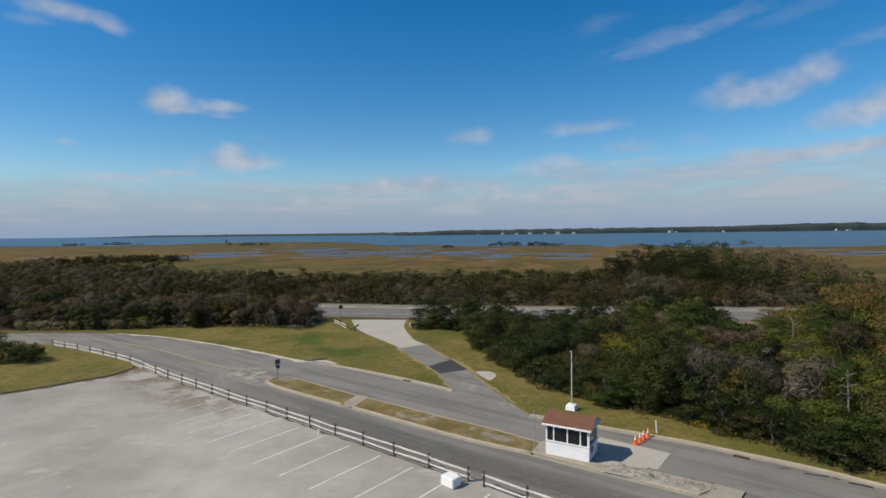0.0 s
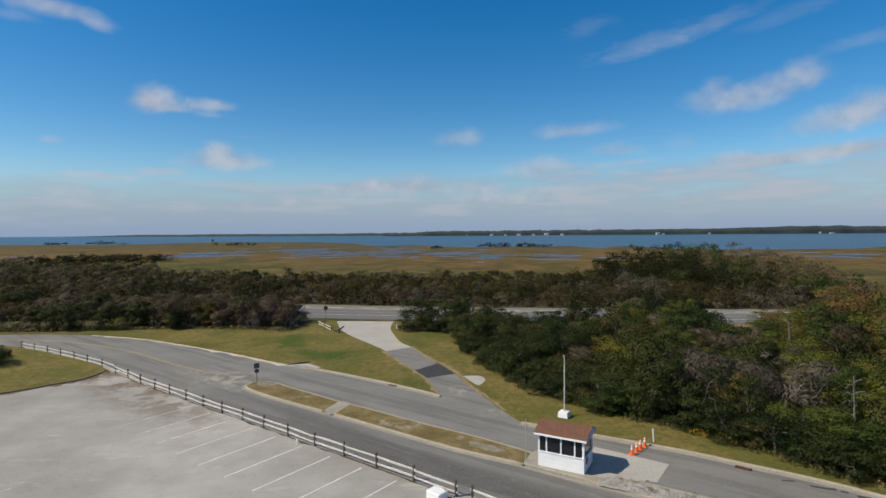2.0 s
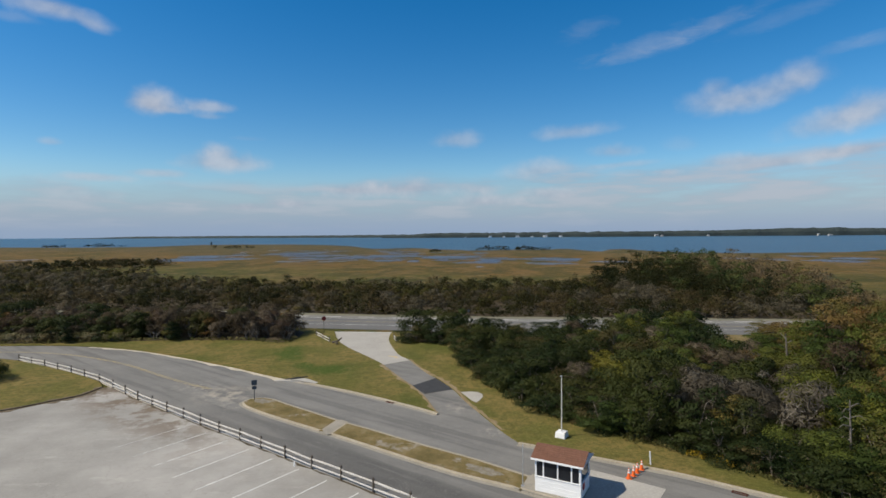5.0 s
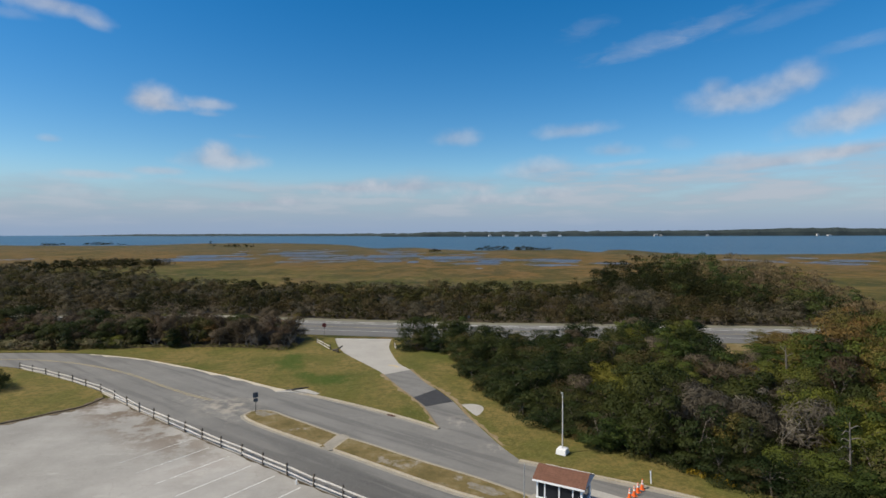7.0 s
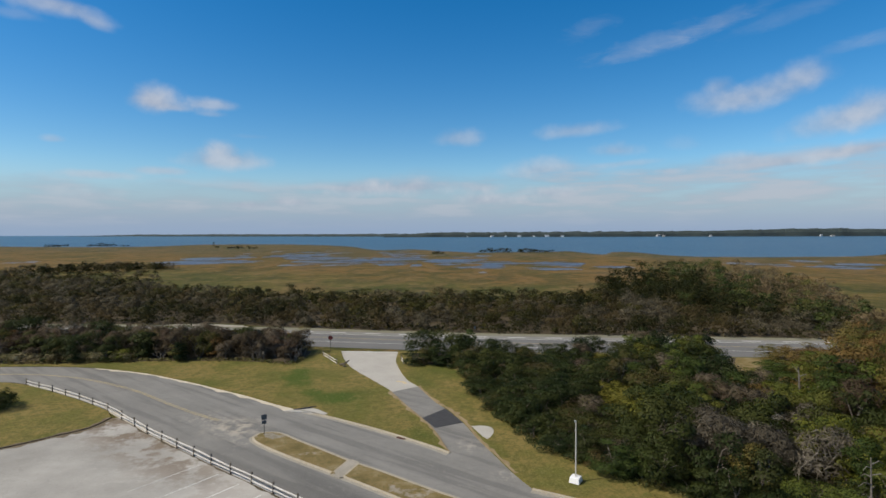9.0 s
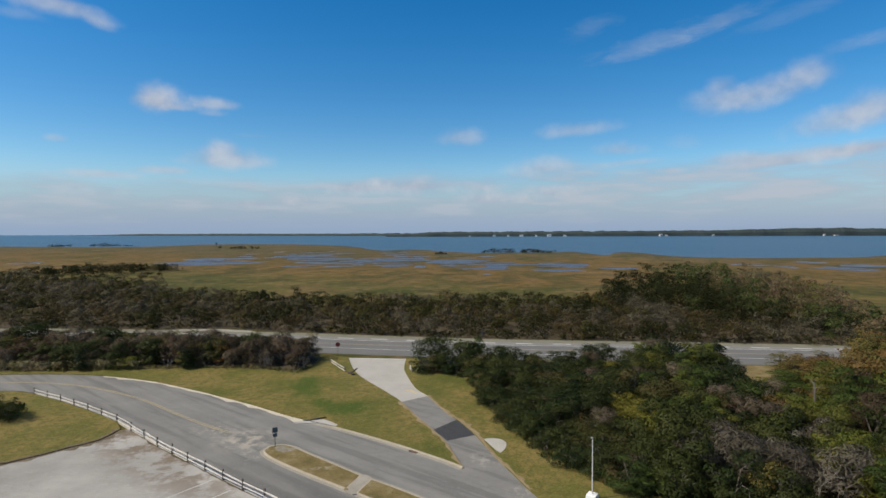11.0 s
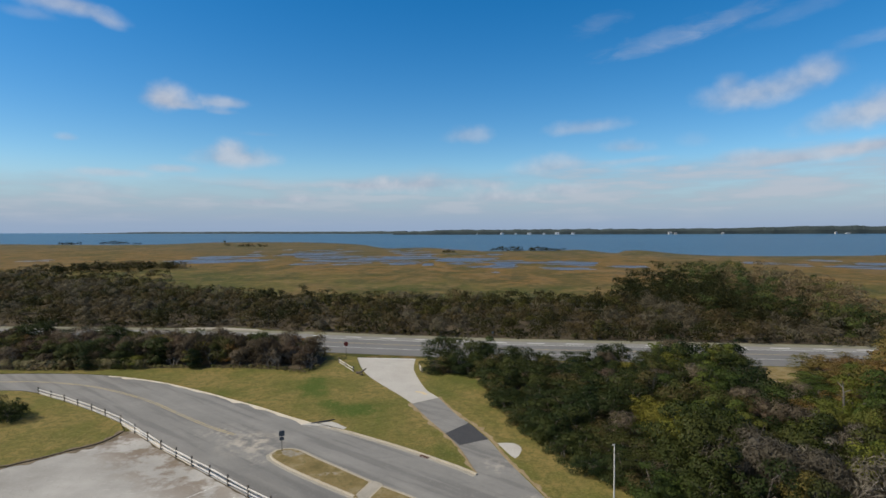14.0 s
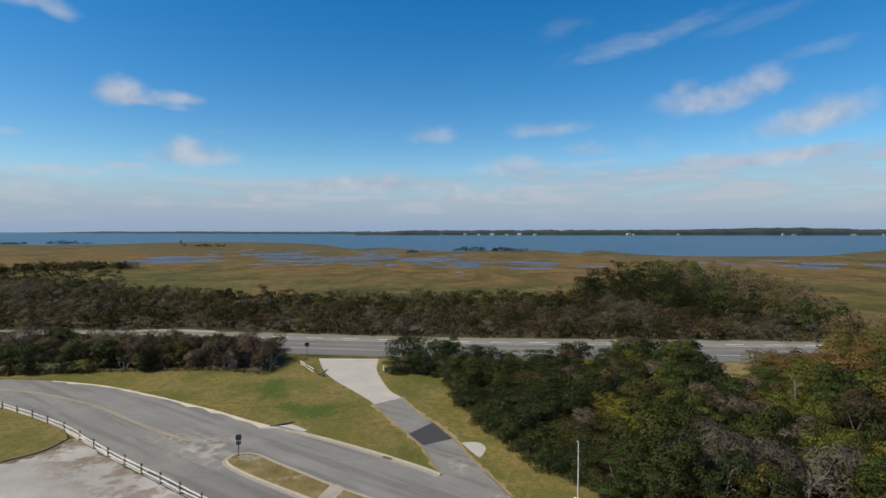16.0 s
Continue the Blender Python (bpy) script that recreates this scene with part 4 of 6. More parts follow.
# ---------- water ----------
BAY_EDGE = smooth([(-3500, 700), (-1500, 900), (-900, 850), (-751, 830), (-580, 790), (-470, 800), (-440, 930), (-316, 930), (-220, 860), (-150, 750), (-95, 610), (-53, 635), (10, 535), (49, 545), (87, 545), (110, 565), (123, 480), (145, 535), (166, 538), (173, 466), (196, 430), (260, 430), (318, 444), (480, 560), (620, 560), (800, 600), (1500, 500), (4990, 300)], 6)
BAY_EDGE = [(x, y + 9 * noise.noise((x * 0.02, y * 0.02, 0)) + 4 * noise.noise((x * 0.08, y * 0.08, 3))) for x, y in BAY_EDGE]
bay = surface("bay_water", [(-4990, 500)] + BAY_EDGE + [(4990, 4990), (-4990, 4990)], -0.5, -0.02, M_BAY, "choppy blue bay water reaching the horizon", "water")


def pond(cx, cy, rx, ry, seed):
    pts = []
    n = 34
    for k in range(n):
        a = 2 * math.pi * k / n
        f = 1.0 + 0.55 * noise.noise((math.cos(a) * 1.5 + seed * 7.1, math.sin(a) * 1.5, seed)) + 0.30 * noise.noise((math.cos(a) * 5, math.sin(a) * 5, seed + 9))
        f = max(f, 0.35)
        pts.append((cx + rx * f * math.cos(a), cy + ry * f * math.sin(a)))
    surface("marsh_pond", pts, -0.3, -0.055 + 0.0005 * seed, M_POND, "shallow pale-blue pond in the marsh", "pond")


PONDS = [(-174, 371, 29, 27), (-197, 420, 22, 22), (-143, 470, 25, 34), (-112, 415, 24, 24), (-88, 369, 29, 12), (-101, 332, 10, 9), (-73, 335, 7, 7), (-61, 387, 12, 17), (-46, 411, 19, 27), (-37, 465, 7, 14),
         (-9, 382, 16, 36), (-27, 330, 4, 12), (1, 310, 5, 6), (15, 311, 10, 15), (24, 355, 13, 26), (11, 269, 2, 4), (58, 343, 18, 24), (48, 295, 14, 12)]
PONDS += [(87, 311, 10, 11), (171, 344, 7, 10), (182, 331, 10, 17), (227, 368, 9, 12), (208, 306, 13, 16), (236, 334, 13, 15), (270, 312, 20, 16), (-306, 370, 10, 12)]
rp = random.Random(12)
for _ in range(60):
    y = rp.uniform(330, 600)
    x = rp.uniform(-0.42 * y, 0.06 * y)
    PONDS.append((x, y, rp.uniform(3, 12), rp.uniform(3, 12)))
for i, (x, y, rx, ry) in enumerate(PONDS):
    pond(x, y, rx, ry, i + 1.0)


# ---------- vegetation ----------
def cards(rng, lobes, count, size, flat=0.35, slim=1.0):
    """Leaf clumps on the outer part of a crown's lobes: corners of triangles with their normals."""
    lobes = np.array(lobes, float)
    weight = lobes[:, 3] * lobes[:, 4]
    pick = rng.choice(len(lobes), count, p=weight / weight.sum())
    d = rng.normal(size=(count, 3))
    d[:, 2] = np.where(rng.uniform(size=count) < 0.6, np.abs(d[:, 2]), d[:, 2]) * 0.9 + 0.1
    d /= np.linalg.norm(d, axis=1)[:, None]
    r = np.abs(rng.normal(0.90, 0.14, count)).clip(0.4, 1.45)
    L = lobes[pick]
    c = L[:, :3] + d * r[:, None] * L[:, [3, 3, 4]]
    n = d + rng.normal(size=(count, 3)) * 0.42
    n /= np.linalg.norm(n, axis=1)[:, None]
    t = np.cross(n, rng.normal(size=(count, 3)))
    t /= np.linalg.norm(t, axis=1)[:, None] + 1e-9
    s = np.cross(n, t)
    w = size * rng.uniform(0.55, 1.35, count)[:, None]
    h = w * rng.uniform(0.5, 1.0, count)[:, None] * slim
    bend = n * w * flat
    v = np.stack([c - t * w - bend * 0.5, c + t * w * rng.uniform(0.2, 1, count)[:, None] - s * h, c + s * h + bend * 0.5], 1)
    # each leaf is shaded with its clump, as soft foliage is
    out = c - lobes[:, :3].mean(0)
    out /= np.linalg.norm(out, axis=1)[:, None] + 1e-9
    soft = d * 0.75 + out * 0.35 + n * 0.3 + np.array((0, 0, 0.12))
    soft /= np.linalg.norm(soft, axis=1)[:, None]
    v = np.concatenate([v, np.repeat(soft[:, None], 3, 1)], 2)
    keep = v[:, :, 2].min(1) > 0.02
    return v[keep].reshape(-1, 6)


def quads(name, v, mat):
    n = len(v) // 3
    me = bpy.data.meshes.new(name)
    me.vertices.add(n * 3)
    me.vertices.foreach_set("co", v[:, :3].astype(np.float32).ravel())
    me.loops.add(n * 3)
    me.loops.foreach_set("vertex_index", np.arange(n * 3, dtype=np.int32))
    me.polygons.add(n)
    me.polygons.foreach_set("loop_start", np.arange(0, n * 3, 3, dtype=np.int32))
    me.update(calc_edges=True)
    me.normals_split_custom_set_from_vertices(v[:, 3:].tolist())
    me.materials.append(mat)
    return me


def crown_lobes(rng, width, height, base, n, point=0.0):
    """Overlapping lobes that make an uneven crown; point narrows it upward."""
    out = []
    for _ in range(n):
        f = rng.uniform(0, 1)
        a = rng.uniform(0, 2 * math.pi)
        reach = width * 0.5 * math.sqrt(rng.uniform(0.02, 1)) * (1 - point * f) * 0.78
        r = width * rng.uniform(0.11, 0.25) * (1 - 0.5 * point * f)
        z = base + (height - base) * (0.04 + 0.82 * f) * (1 - 0.30 * (reach / (width * 0.5)) ** 2)
        out.append((reach * math.cos(a), reach * math.sin(a), z, r, r * rng.uniform(0.6, 0.85)))
    return out


def limbs(rng, lobes, height, girth):
    bm = bmesh.new()
    lean = rng.uniform(-0.2, 0.2, 2)
    fork = (lean[0], lean[1], height * 0.35)
    tube(bm, [(0, 0, -0.15), (lean[0] * 0.4, lean[1] * 0.4, height * 0.15), fork], [girth, girth * 0.8, girth * 0.62], 7)
    for l in lobes[:: max(1, len(lobes) // 6)]:
        mid = ((fork[0] + l[0]) / 2 + rng.uniform(-.2, .2), (fork[1] + l[1]) / 2 + rng.uniform(-.2, .2), (fork[2] * 0.7 + l[2] * 0.5))
        tube(bm, [(fork[0], fork[1], fork[2] - 0.15), mid, (l[0], l[1], l[2])], [girth * 0.5, girth * 0.33, girth * 0.1], 5)
    return bm


def plant(name, seed, width, height, base, n, count, size, leaves, label, category, group, point=0.0, girth=0.09):
    rng = np.random.default_rng(seed)
    lobes = crown_lobes(rng, width, height, base, n, point)
    ob = thing(name, pose(0, 0, -50), label, category, group)
    c = new("crown", quads("crown", cards(rng, lobes, count, size), leaves))
    c.parent = ob
    part("trunk", limbs(rng, lobes, height, girth), M_BARK, ob)
    return ob


def twiggy(seed, width, height, label, leaves=None):
    """A shrub that has dropped its leaves: stems in a haze of fine twig sprays."""
    rng = np.random.default_rng(seed)
    lobes = crown_lobes(rng, width, height, 0.3, 16, 0.2)
    ob = thing("twiggy_shrub", pose(0, 0, -50), label, "shrub", "twiggy shrubs of the thicket")
    c = new("crown", quads("crown", cards(rng, lobes, 1500, 0.32, 0.1, 0.10), leaves or F_TWIG))
    c.parent = ob
    part("trunk", limbs(rng, lobes, height, 0.07), M_TWIG, ob)
    return ob


def twigs(bm, rng, start, way, length, girth, depth):
    end = Vector(start) + Vector(way) * length
    mid = (Vector(start) + end) / 2 + Vector(rng.uniform(-.1, .1, 3)) * length
    tube(bm, [start, mid, end], [girth, girth * 0.75, girth * 0.5], 4 if depth < 3 else 3)
    if depth >= 4:
        return
    for _ in range(3 if depth else 5):
        w = (Vector(way) + Vector(rng.normal(size=3)) * 0.55 + Vector((0, 0, 0.18))).normalized()
        f = rng.uniform(0.45, 1.0)
        twigs(bm, rng, Vector(start).lerp(end, f), w, length * rng.uniform(0.5, 0.75), girth * 0.5, depth + 1)


def bare(seed, height, mat, label, girth=0.08, name="bare_shrub"):
    rng = np.random.default_rng(seed)
    bm = bmesh.new()
    for k in range(3):
        a = k * 2.1 + rng.uniform(0, 1)
        twigs(bm, rng, (0.15 * math.cos(a), 0.15 * math.sin(a), -0.1), Vector((0.45 * math.cos(a), 0.45 * math.sin(a), 1)).normalized(), height * 0.38, girth, 1)
    ob = thing(name, pose(0, 0, -50), label, "shrub", "leafless shrubs in the thicket")
    part("stem", bm, mat, ob)
    return ob


SHRUBS = [plant("shrub", 10 + i, w, h, 0.05, 15, 2900, 0.086, F_SHRUB, "dense dark evergreen shrub with small leaves", "shrub", "shrubs of the thicket") for i, (w, h) in enumerate([(3.6, 2.9), (3.2, 3.4), (4.2, 3.2), (3.0, 2.5), (4.0, 3.8)])]
GREENS = [plant("broadleaf_tree", 40 + i, w, h, 0.5, 19, 4600, 0.088, F_GREEN, "mid-green tree with an uneven crown in the thicket", "tree", "green trees of the thicket", 0.25, 0.13) for i, (w, h) in enumerate([(4.6, 5.6), (4.0, 6.4), (5.2, 5.8), (3.6, 5.0)])]
PINES = [plant("pine_tree", 60 + i, w, h, 1.0, 24, 4600, 0.086, F_GREEN, "tall loose green pine rising over the thicket", "tree", "pines of the thicket", 0.6, 0.15) for i, (w, h) in enumerate([(4.4, 7.6), (3.8, 7.0)])]
AUTUMNS = [plant("autumn_tree", 80 + i, w, h, 0.6, 19, 3500, 0.094, F_AUTUMN, "tree turning rust and olive in autumn", "tree", "autumn trees of the thicket", 0.2, 0.13) for i, (w, h) in enumerate([(4.6, 6.2), (5.0, 7.0), (3.8, 5.2)])]
LIMES = [plant("broadleaf_tree", 160 + i, w, h, 0.3, 20, 4000, 0.085, F_LIME, "bright yellow-green tree with a layered crown", "tree", "yellow-green trees of the thicket", 0.2, 0.11) for i, (w, h) in enumerate([(4.4, 4.6), (4.0, 5.2)])]
DARKS = [plant("evergreen_shrub", 140 + i, w, h, 0.05, 16, 3100, 0.085, F_DARK, "very dark dense evergreen shrub of the thicket", "shrub", "dark evergreens of the thicket") for i, (w, h) in enumerate([(4.0, 3.6), (3.6, 4.2), (4.6, 4.0)])]
BARES = [bare(100 + i, h, M_TWIG, "grey leafless shrub with fine branching twigs") for i, h in enumerate([3.2, 4.0, 2.6])]


TWIGGY = [twiggy(120 + i, w, h, "grey-brown shrub bare of leaves, a haze of fine twigs") for i, (w, h) in enumerate([(3.6, 3.4), (4.2, 4.0), (3.0, 2.8)])]

PALES = [twiggy(180 + i, w, h, "silver-grey leafless shrub, a pale haze of fine twigs", F_PALE) for i, (w, h) in enumerate([(3.4, 3.4), (3.8, 3.0)])]
BROWNS = [twiggy(170 + i, w, h, "reddish-brown shrub bare of leaves, tall and hazy", F_BROWN) for i, (w, h) in enumerate([(3.8, 4.4), (4.4, 4.0)])]


def scatter(rng, poly, gap, jitter=0.42):
    xs, ys = [p[0] for p in poly], [p[1] for p in poly]
    out = []
    y, row = min(ys), 0
    while y < max(ys):
        x = min(xs) + (row % 2) * gap / 2
        while x < max(xs):
            px, py = x + rng.uniform(-jitter, jitter) * gap, y + rng.uniform(-jitter, jitter) * gap
            if inside(px, py, poly):
                out.append((px, py))
            x += gap
        y += gap * 0.87
        row += 1
    return out


def put(src, x, y, rng, scale, z=0.08):
    ob = copy_thing(src, Matrix.Translation((x, y, z)) @ Matrix.Rotation(rng.uniform(0, 6.28), 4, "Z"))
    wide = max(scale, 0.92)
    ob.scale = (wide * rng.uniform(0.9, 1.12), wide * rng.uniform(0.9, 1.12), scale)
    return ob


rng = np.random.default_rng(7)
CLEARING = [(34.5, 74), (41.5, 73.5), (49, 89), (43, 89)]
EAST = [(-8.0, 81.6), (-6.0, 80.4), (-0.6, 79.4), (0.2, 75), (1.6, 68.2), (3.3, 62), (5.3, 56.2), (6.8, 52.7), (8.4, 50.2), (9.8, 47.3), (11.6, 45.1), (14.1, 42.8), (17.2, 40.1), (20.2, 37.1), (22.1, 34.2), (24.9, 31.4), (31, 28), (44, 38), (64, 60), (80, 80), (58, 84.8), (48, 86.2), (25, 87.6), (4, 88.6), (-7.6, 88.8)]
near, far = [], []
for x, y in scatter(rng, EAST, 2.7):
    if inside(x, y, CLEARING):
        continue
    (near if x - 0.35 * y < 22 or y < 55 and x < 50 else far).append((x, y))


SWALE = [(27, 50), (33.5, 50), (49, 88), (41, 88)]
# stands of one kind in the mixed thicket: centre, reach, kind
STANDS = [(22.4, 43.9, 1.9, "pale"), (26.0, 45.6, 2.6, "pale"), (32.6, 52.6, 2.6, "pale"), (29.9, 47.4, 2.2, "lime"), (28.6, 42.8, 1.8, "pale"), (24.2, 40.6, 1.6, "pale"), (54.5, 80.0, 9.0, "autumn"), (43.0, 63.0, 4.0, "autumn"), (31.6, 65.2, 2.6, "dark"), (11.2, 44.4, 2.6, "green"), (13.4, 44.0, 2.4, "green"),
          (16.2, 43.0, 2.2, "shrub"), (17.6, 58.8, 3.4, "lime"), (14.4, 67.0, 4.2, "shrub"), (27.6, 69.0, 2.6, "pine"), (25.4, 63.0, 2.8, "pine"), (33.4, 57.0, 2.4, "green")]
STANDS += [(26.6, 34.6, 1.8, "brown"), (38.0, 45.0, 4.0, "autumn"), (31.0, 42.0, 2.4, "lime"), (20.6, 47.4, 2.4, "pale"), (36.8, 62.0, 3.0, "lime"), (48.0, 70.0, 5.0, "autumn"), (40.0, 69.5, 3.4, "green"), (20.0, 72.0, 3.0, "twig"), (7.0, 62.5, 5.5, "dark"),
           (2.0, 73.0, 7.0, "shrub"), (18.5, 51.5, 3.0, "shrub"), (24.0, 55.0, 3.0, "green"), (28.4, 38.2, 2.6, "green"), (34.0, 36.0, 3.0, "autumn")]


def canopy(x, y):
    """Height of the thicket over the plan: low by the drive, tall in the middle and east."""
    h = 3.0 + 4.0 * min(max((x - 8) / 30, 0), 1) + 2.2 * min(max((x - 34) / 22, 0), 1)
    low = min(max((y - 68) / 8, 0), 1)
    side = (x - 0.8) / y
    h = h * (1 - low) + float(np.interp(side, [-0.1, 0, 0.08, 0.15, 0.27, 0.32, 0.40, 0.46, 0.49, 0.66, 0.70], [4.7, 4.7, 3.3, 3.1, 3.5, 5.4, 6.2, 5.6, 3.6, 3.4, 9.0])) * low
    h *= 0.84 + 0.5 * noise.noise((x * 0.13, y * 0.13, 2.0))
    if inside(x, y, SWALE):
        h = min(h, max(0.9, 4.4 - 0.14 * (y - 55)))
    if 0.44 < side < 0.675 and y > 58:
        h = min(h, 19.0 * (1 - y / 97) * 0.88)
    # an opening in front of the bleached dead tree
    f = min(max(((x - 21.8) * 4.2 + (y - 35.8) * 6.6) / (4.2 ** 2 + 6.6 ** 2), 0), 1)
    if math.hypot(x - 21.8 - 4.2 * f, y - 35.8 - 6.6 * f) < 1.9:
        h = min(h, 1.7 + 0.8 * (1 - f))
    return h


def edge_near(x, y):
    best = 99.0
    for (ax, ay), (bx, by) in zip(EAST[:17], EAST[1:18]):
        l2 = (bx - ax) ** 2 + (by - ay) ** 2
        f = min(max(((x - ax) * (bx - ax) + (y - ay) * (by - ay)) / l2, 0), 1)
        best = min(best, math.hypot(x - ax - f * (bx - ax), y - ay - f * (by - ay)))
    return best


KINDS = {"lime": (LIMES, 4.9), "green": (GREENS, 5.7), "pine": (PINES, 7.0), "autumn": (AUTUMNS, 6.1), "twig": (TWIGGY, 3.0), "pale": (PALES, 3.0), "dark": (DARKS, 3.8), "shrub": (SHRUBS, 3.2), "brown": (BROWNS, 4.0), "bare": (BARES, 2.7)}


def seat(x, y, r):
    h = canopy(x, y)
    e = edge_near(x, y)
    if e < 3.0:
        h *= 0.68 + 0.1 * e
    warm = 0.5 + 0.5 * noise.noise((x * 0.07, y * 0.07, 8.0)) + 0.5 * min(max((x - 30) / 25, 0), 1)
    u = r.uniform()
    kind = None
    for sx, sy, reach, k in STANDS:
        if math.hypot(x - sx, y - sy) < reach and u < 0.82:
            kind = k
            break
    if kind is None:
        u = r.uniform()
        if u < 0.08 and e > 1.5 and x > 12:
            kind = "bare"
        elif u < 0.20 and e > 1.0 and x > 12:
            kind = "twig"
        elif u > (0.50 if x < 13 else 0.78) and noise.noise((x * 0.11, y * 0.11, 12.0)) > -0.25:
            kind = "dark"
        elif e < 3.0 or h < 3.4 or h < 4.6 and u < 0.80:
            kind = "shrub"
        elif warm > 0.74 and u < 0.50:
            kind = "autumn"
        elif u < 0.72:
            kind = "green"
        else:
            kind = "shrub"
        if kind == "shrub" and x > 16 and r.uniform() < 0.30:
            kind = ("brown", "lime", "autumn")[r.integers(3)]
    src, base_h = KINDS[kind]
    return src[r.integers(len(src))], min(max(h / base_h, 0.5), 1.5)


for x, y in near:
    src, s = seat(x, y, rng)
    put(src, x, y, rng, s)
for x, y in far:
    src, s = seat(x, y, rng)
    put(src, x, y, rng, s)

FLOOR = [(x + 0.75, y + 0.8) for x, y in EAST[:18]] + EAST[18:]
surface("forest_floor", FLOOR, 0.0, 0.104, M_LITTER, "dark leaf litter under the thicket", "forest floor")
surface("clearing_grass", [(35.5, 72.5), (41.8, 72.0), (48.8, 86.0), (43.2, 86.4)], 0.0, 0.112, M_DRYGRASS, "golden rough grass in a gap of the thicket", "grass")
# skirt of low shrubs along the thicket's foot
skirt = smooth(EAST[1:18], 3)
total = sum(math.hypot(q[0] - p[0], q[1] - p[1]) for p, q in zip(skirt, skirt[1:]))
for k in range(int(total / 1.7)):
    x, y = along(skirt, k * 1.7, k * 1.7 + 0.02)[0]
    x, y = x + 0.9 + rng.uniform(-0.4, 0.5), y + 0.9 + rng.uniform(-0.4, 0.5)
    put(DARKS[rng.integers(3)] if rng.uniform() < 0.4 else SHRUBS[rng.integers(5)] if rng.uniform() < 0.85 or x < 12 else TWIGGY[rng.integers(3)], x, y, rng, rng.uniform(0.42, 0.8) * (1.25 if x < 9 else 1.0))

# taller growth round the snag
for x, y, s in [(24.2, 37.4, 0.62), (25.0, 35.3, 0.55), (27.6, 34.4, 0.62), (28.6, 36.2, 0.75), (30.4, 33.2, 0.7), (26.6, 33.4, 0.5), (25.7, 34.3, 0.55), (26.2, 34.4, 0.5), (32.6, 31.6, 0.75)]:
    put(GREENS[rng.integers(4)], x, y, rng, s)
# low hedge of shrubs between the north verge and the highway
HEDGE = [(-92, 80.5), (-69.4, 80.2), (-61, 80.6), (-53.3, 81.8), (-45, 82.5), (-36.8, 82.9), (-29.7, 82.2), (-25.5, 80.8), (-24.3, 84.4), (-24.5, 89.5), (-27, 92.0), (-37, 94.0), (-66, 96.5), (-92, 97.5)]
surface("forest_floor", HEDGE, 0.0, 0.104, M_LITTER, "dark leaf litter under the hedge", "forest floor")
for x, y in scatter(rng, HEDGE, 2.45):
    u = rng.uniform()
    h = (3.95 + 1.2 * noise.noise((x * 0.12, y * 0.12, 4.0))) * (1.0 if y > 83.8 else 0.72)
    if x > -34:
        u *= 0.45
    if u < 0.08:
        put(BARES[rng.integers(3)], x, y, rng, h / 3.0)
    elif u < 0.34:
        put(TWIGGY[rng.integers(3)], x, y, rng, h / 3.0)
    elif u < 0.39:
        put(LIMES[rng.integers(2)], x, y, rng, h / 5.2)
    elif u < 0.43:
        put(AUTUMNS[rng.integers(3)], x, y, rng, h / 6.0)
    elif u > 0.88:
        put(BROWNS[rng.integers(2)], x, y, rng, h / 4.2)
    elif u > 0.80:
        put(DARKS[rng.integers(3)], x, y, rng, h / 3.8)
    else:
        put(SHRUBS[rng.integers(5)], x, y, rng, h / 3.1)
# bare brown shrubs at the hedge's end, and the bush at the corner of the lot
CORNER = [(-51.6, 59.0, 0.7), (-52.4, 60.6, 0.85), (-53.6, 59.6, 0.8), (-55.6, 60.4, 0.95), (-57.6, 61.0, 1.0), (-56.2, 58.2, 0.9), (-59.4, 60.2, 1.0), (-58.2, 58.0, 0.9)]
for x, y, s in [(-28.8, 85.4, 0.85), (-26.6, 84.2, 0.7), (-33.5, 88.5, 1.0), (-27.4, 87.4, 0.9), (-30.8, 88.4, 1.05)]:
    put(BROWNS[rng.integers(2)], x, y, rng, s)
for x, y, s in [(-27.6, 86.2, 1.55), (-26.4, 85.0, 1.35), (-29.4, 87.4, 1.5), (-31.6, 86.2, 1.3), (-25.4, 87.4, 1.2)]:
    put(BARES[rng.integers(3)], x, y, rng, s)
for x, y, s in CORNER:
    put(SHRUBS[rng.integers(5)], x, y, rng, s)
for ob in SHRUBS + GREENS + PINES + AUTUMNS + BARES + TWIGGY + DARKS + LIMES + BROWNS + PALES:
    for o in (*ob.children_recursive, ob):
        bpy.data.objects.remove(o)


def thicket(name, poly, gap, height, count, size, kinds, seed, label, lobes_n=7, spread=1.25, z=-0.06, sway=lambda x, y: 0.0):
    """A far wood as one sheet of crowns; kinds: leaf materials and their shares, patch by patch."""
    r = np.random.default_rng(seed)
    vs, slot = [], []
    for x, y in scatter(r, poly, gap):
        h = height(x, y) * r.uniform(0.64, 1.14)
        lob = crown_lobes(r, gap * spread * r.uniform(0.9, 1.5), h, 0.1, lobes_n, 0.22)
        u = 0.5 + 0.5 * (r.uniform() - 0.5) + 0.95 * noise.noise((x * 0.055, y * 0.055, seed)) + sway(x, y)
        k = 0
        while k < len(kinds) - 1 and u > kinds[k][1]:
            k += 1
        v = cards(r, lob, count, size * r.uniform(0.85, 1.15))
        v[:, :3] += np.array((x, y, z))
        vs.append(v)
        slot.append(np.full(len(v) // 3, k, np.int32))
    me = quads(name, np.concatenate(vs), kinds[0][0])
    for m, _ in kinds[1:]:
        me.materials.append(m)
    me.polygons.foreach_set("material_index", np.concatenate(slot))
    return tagged(new(name, me), label, "thicket", kind="stuff")


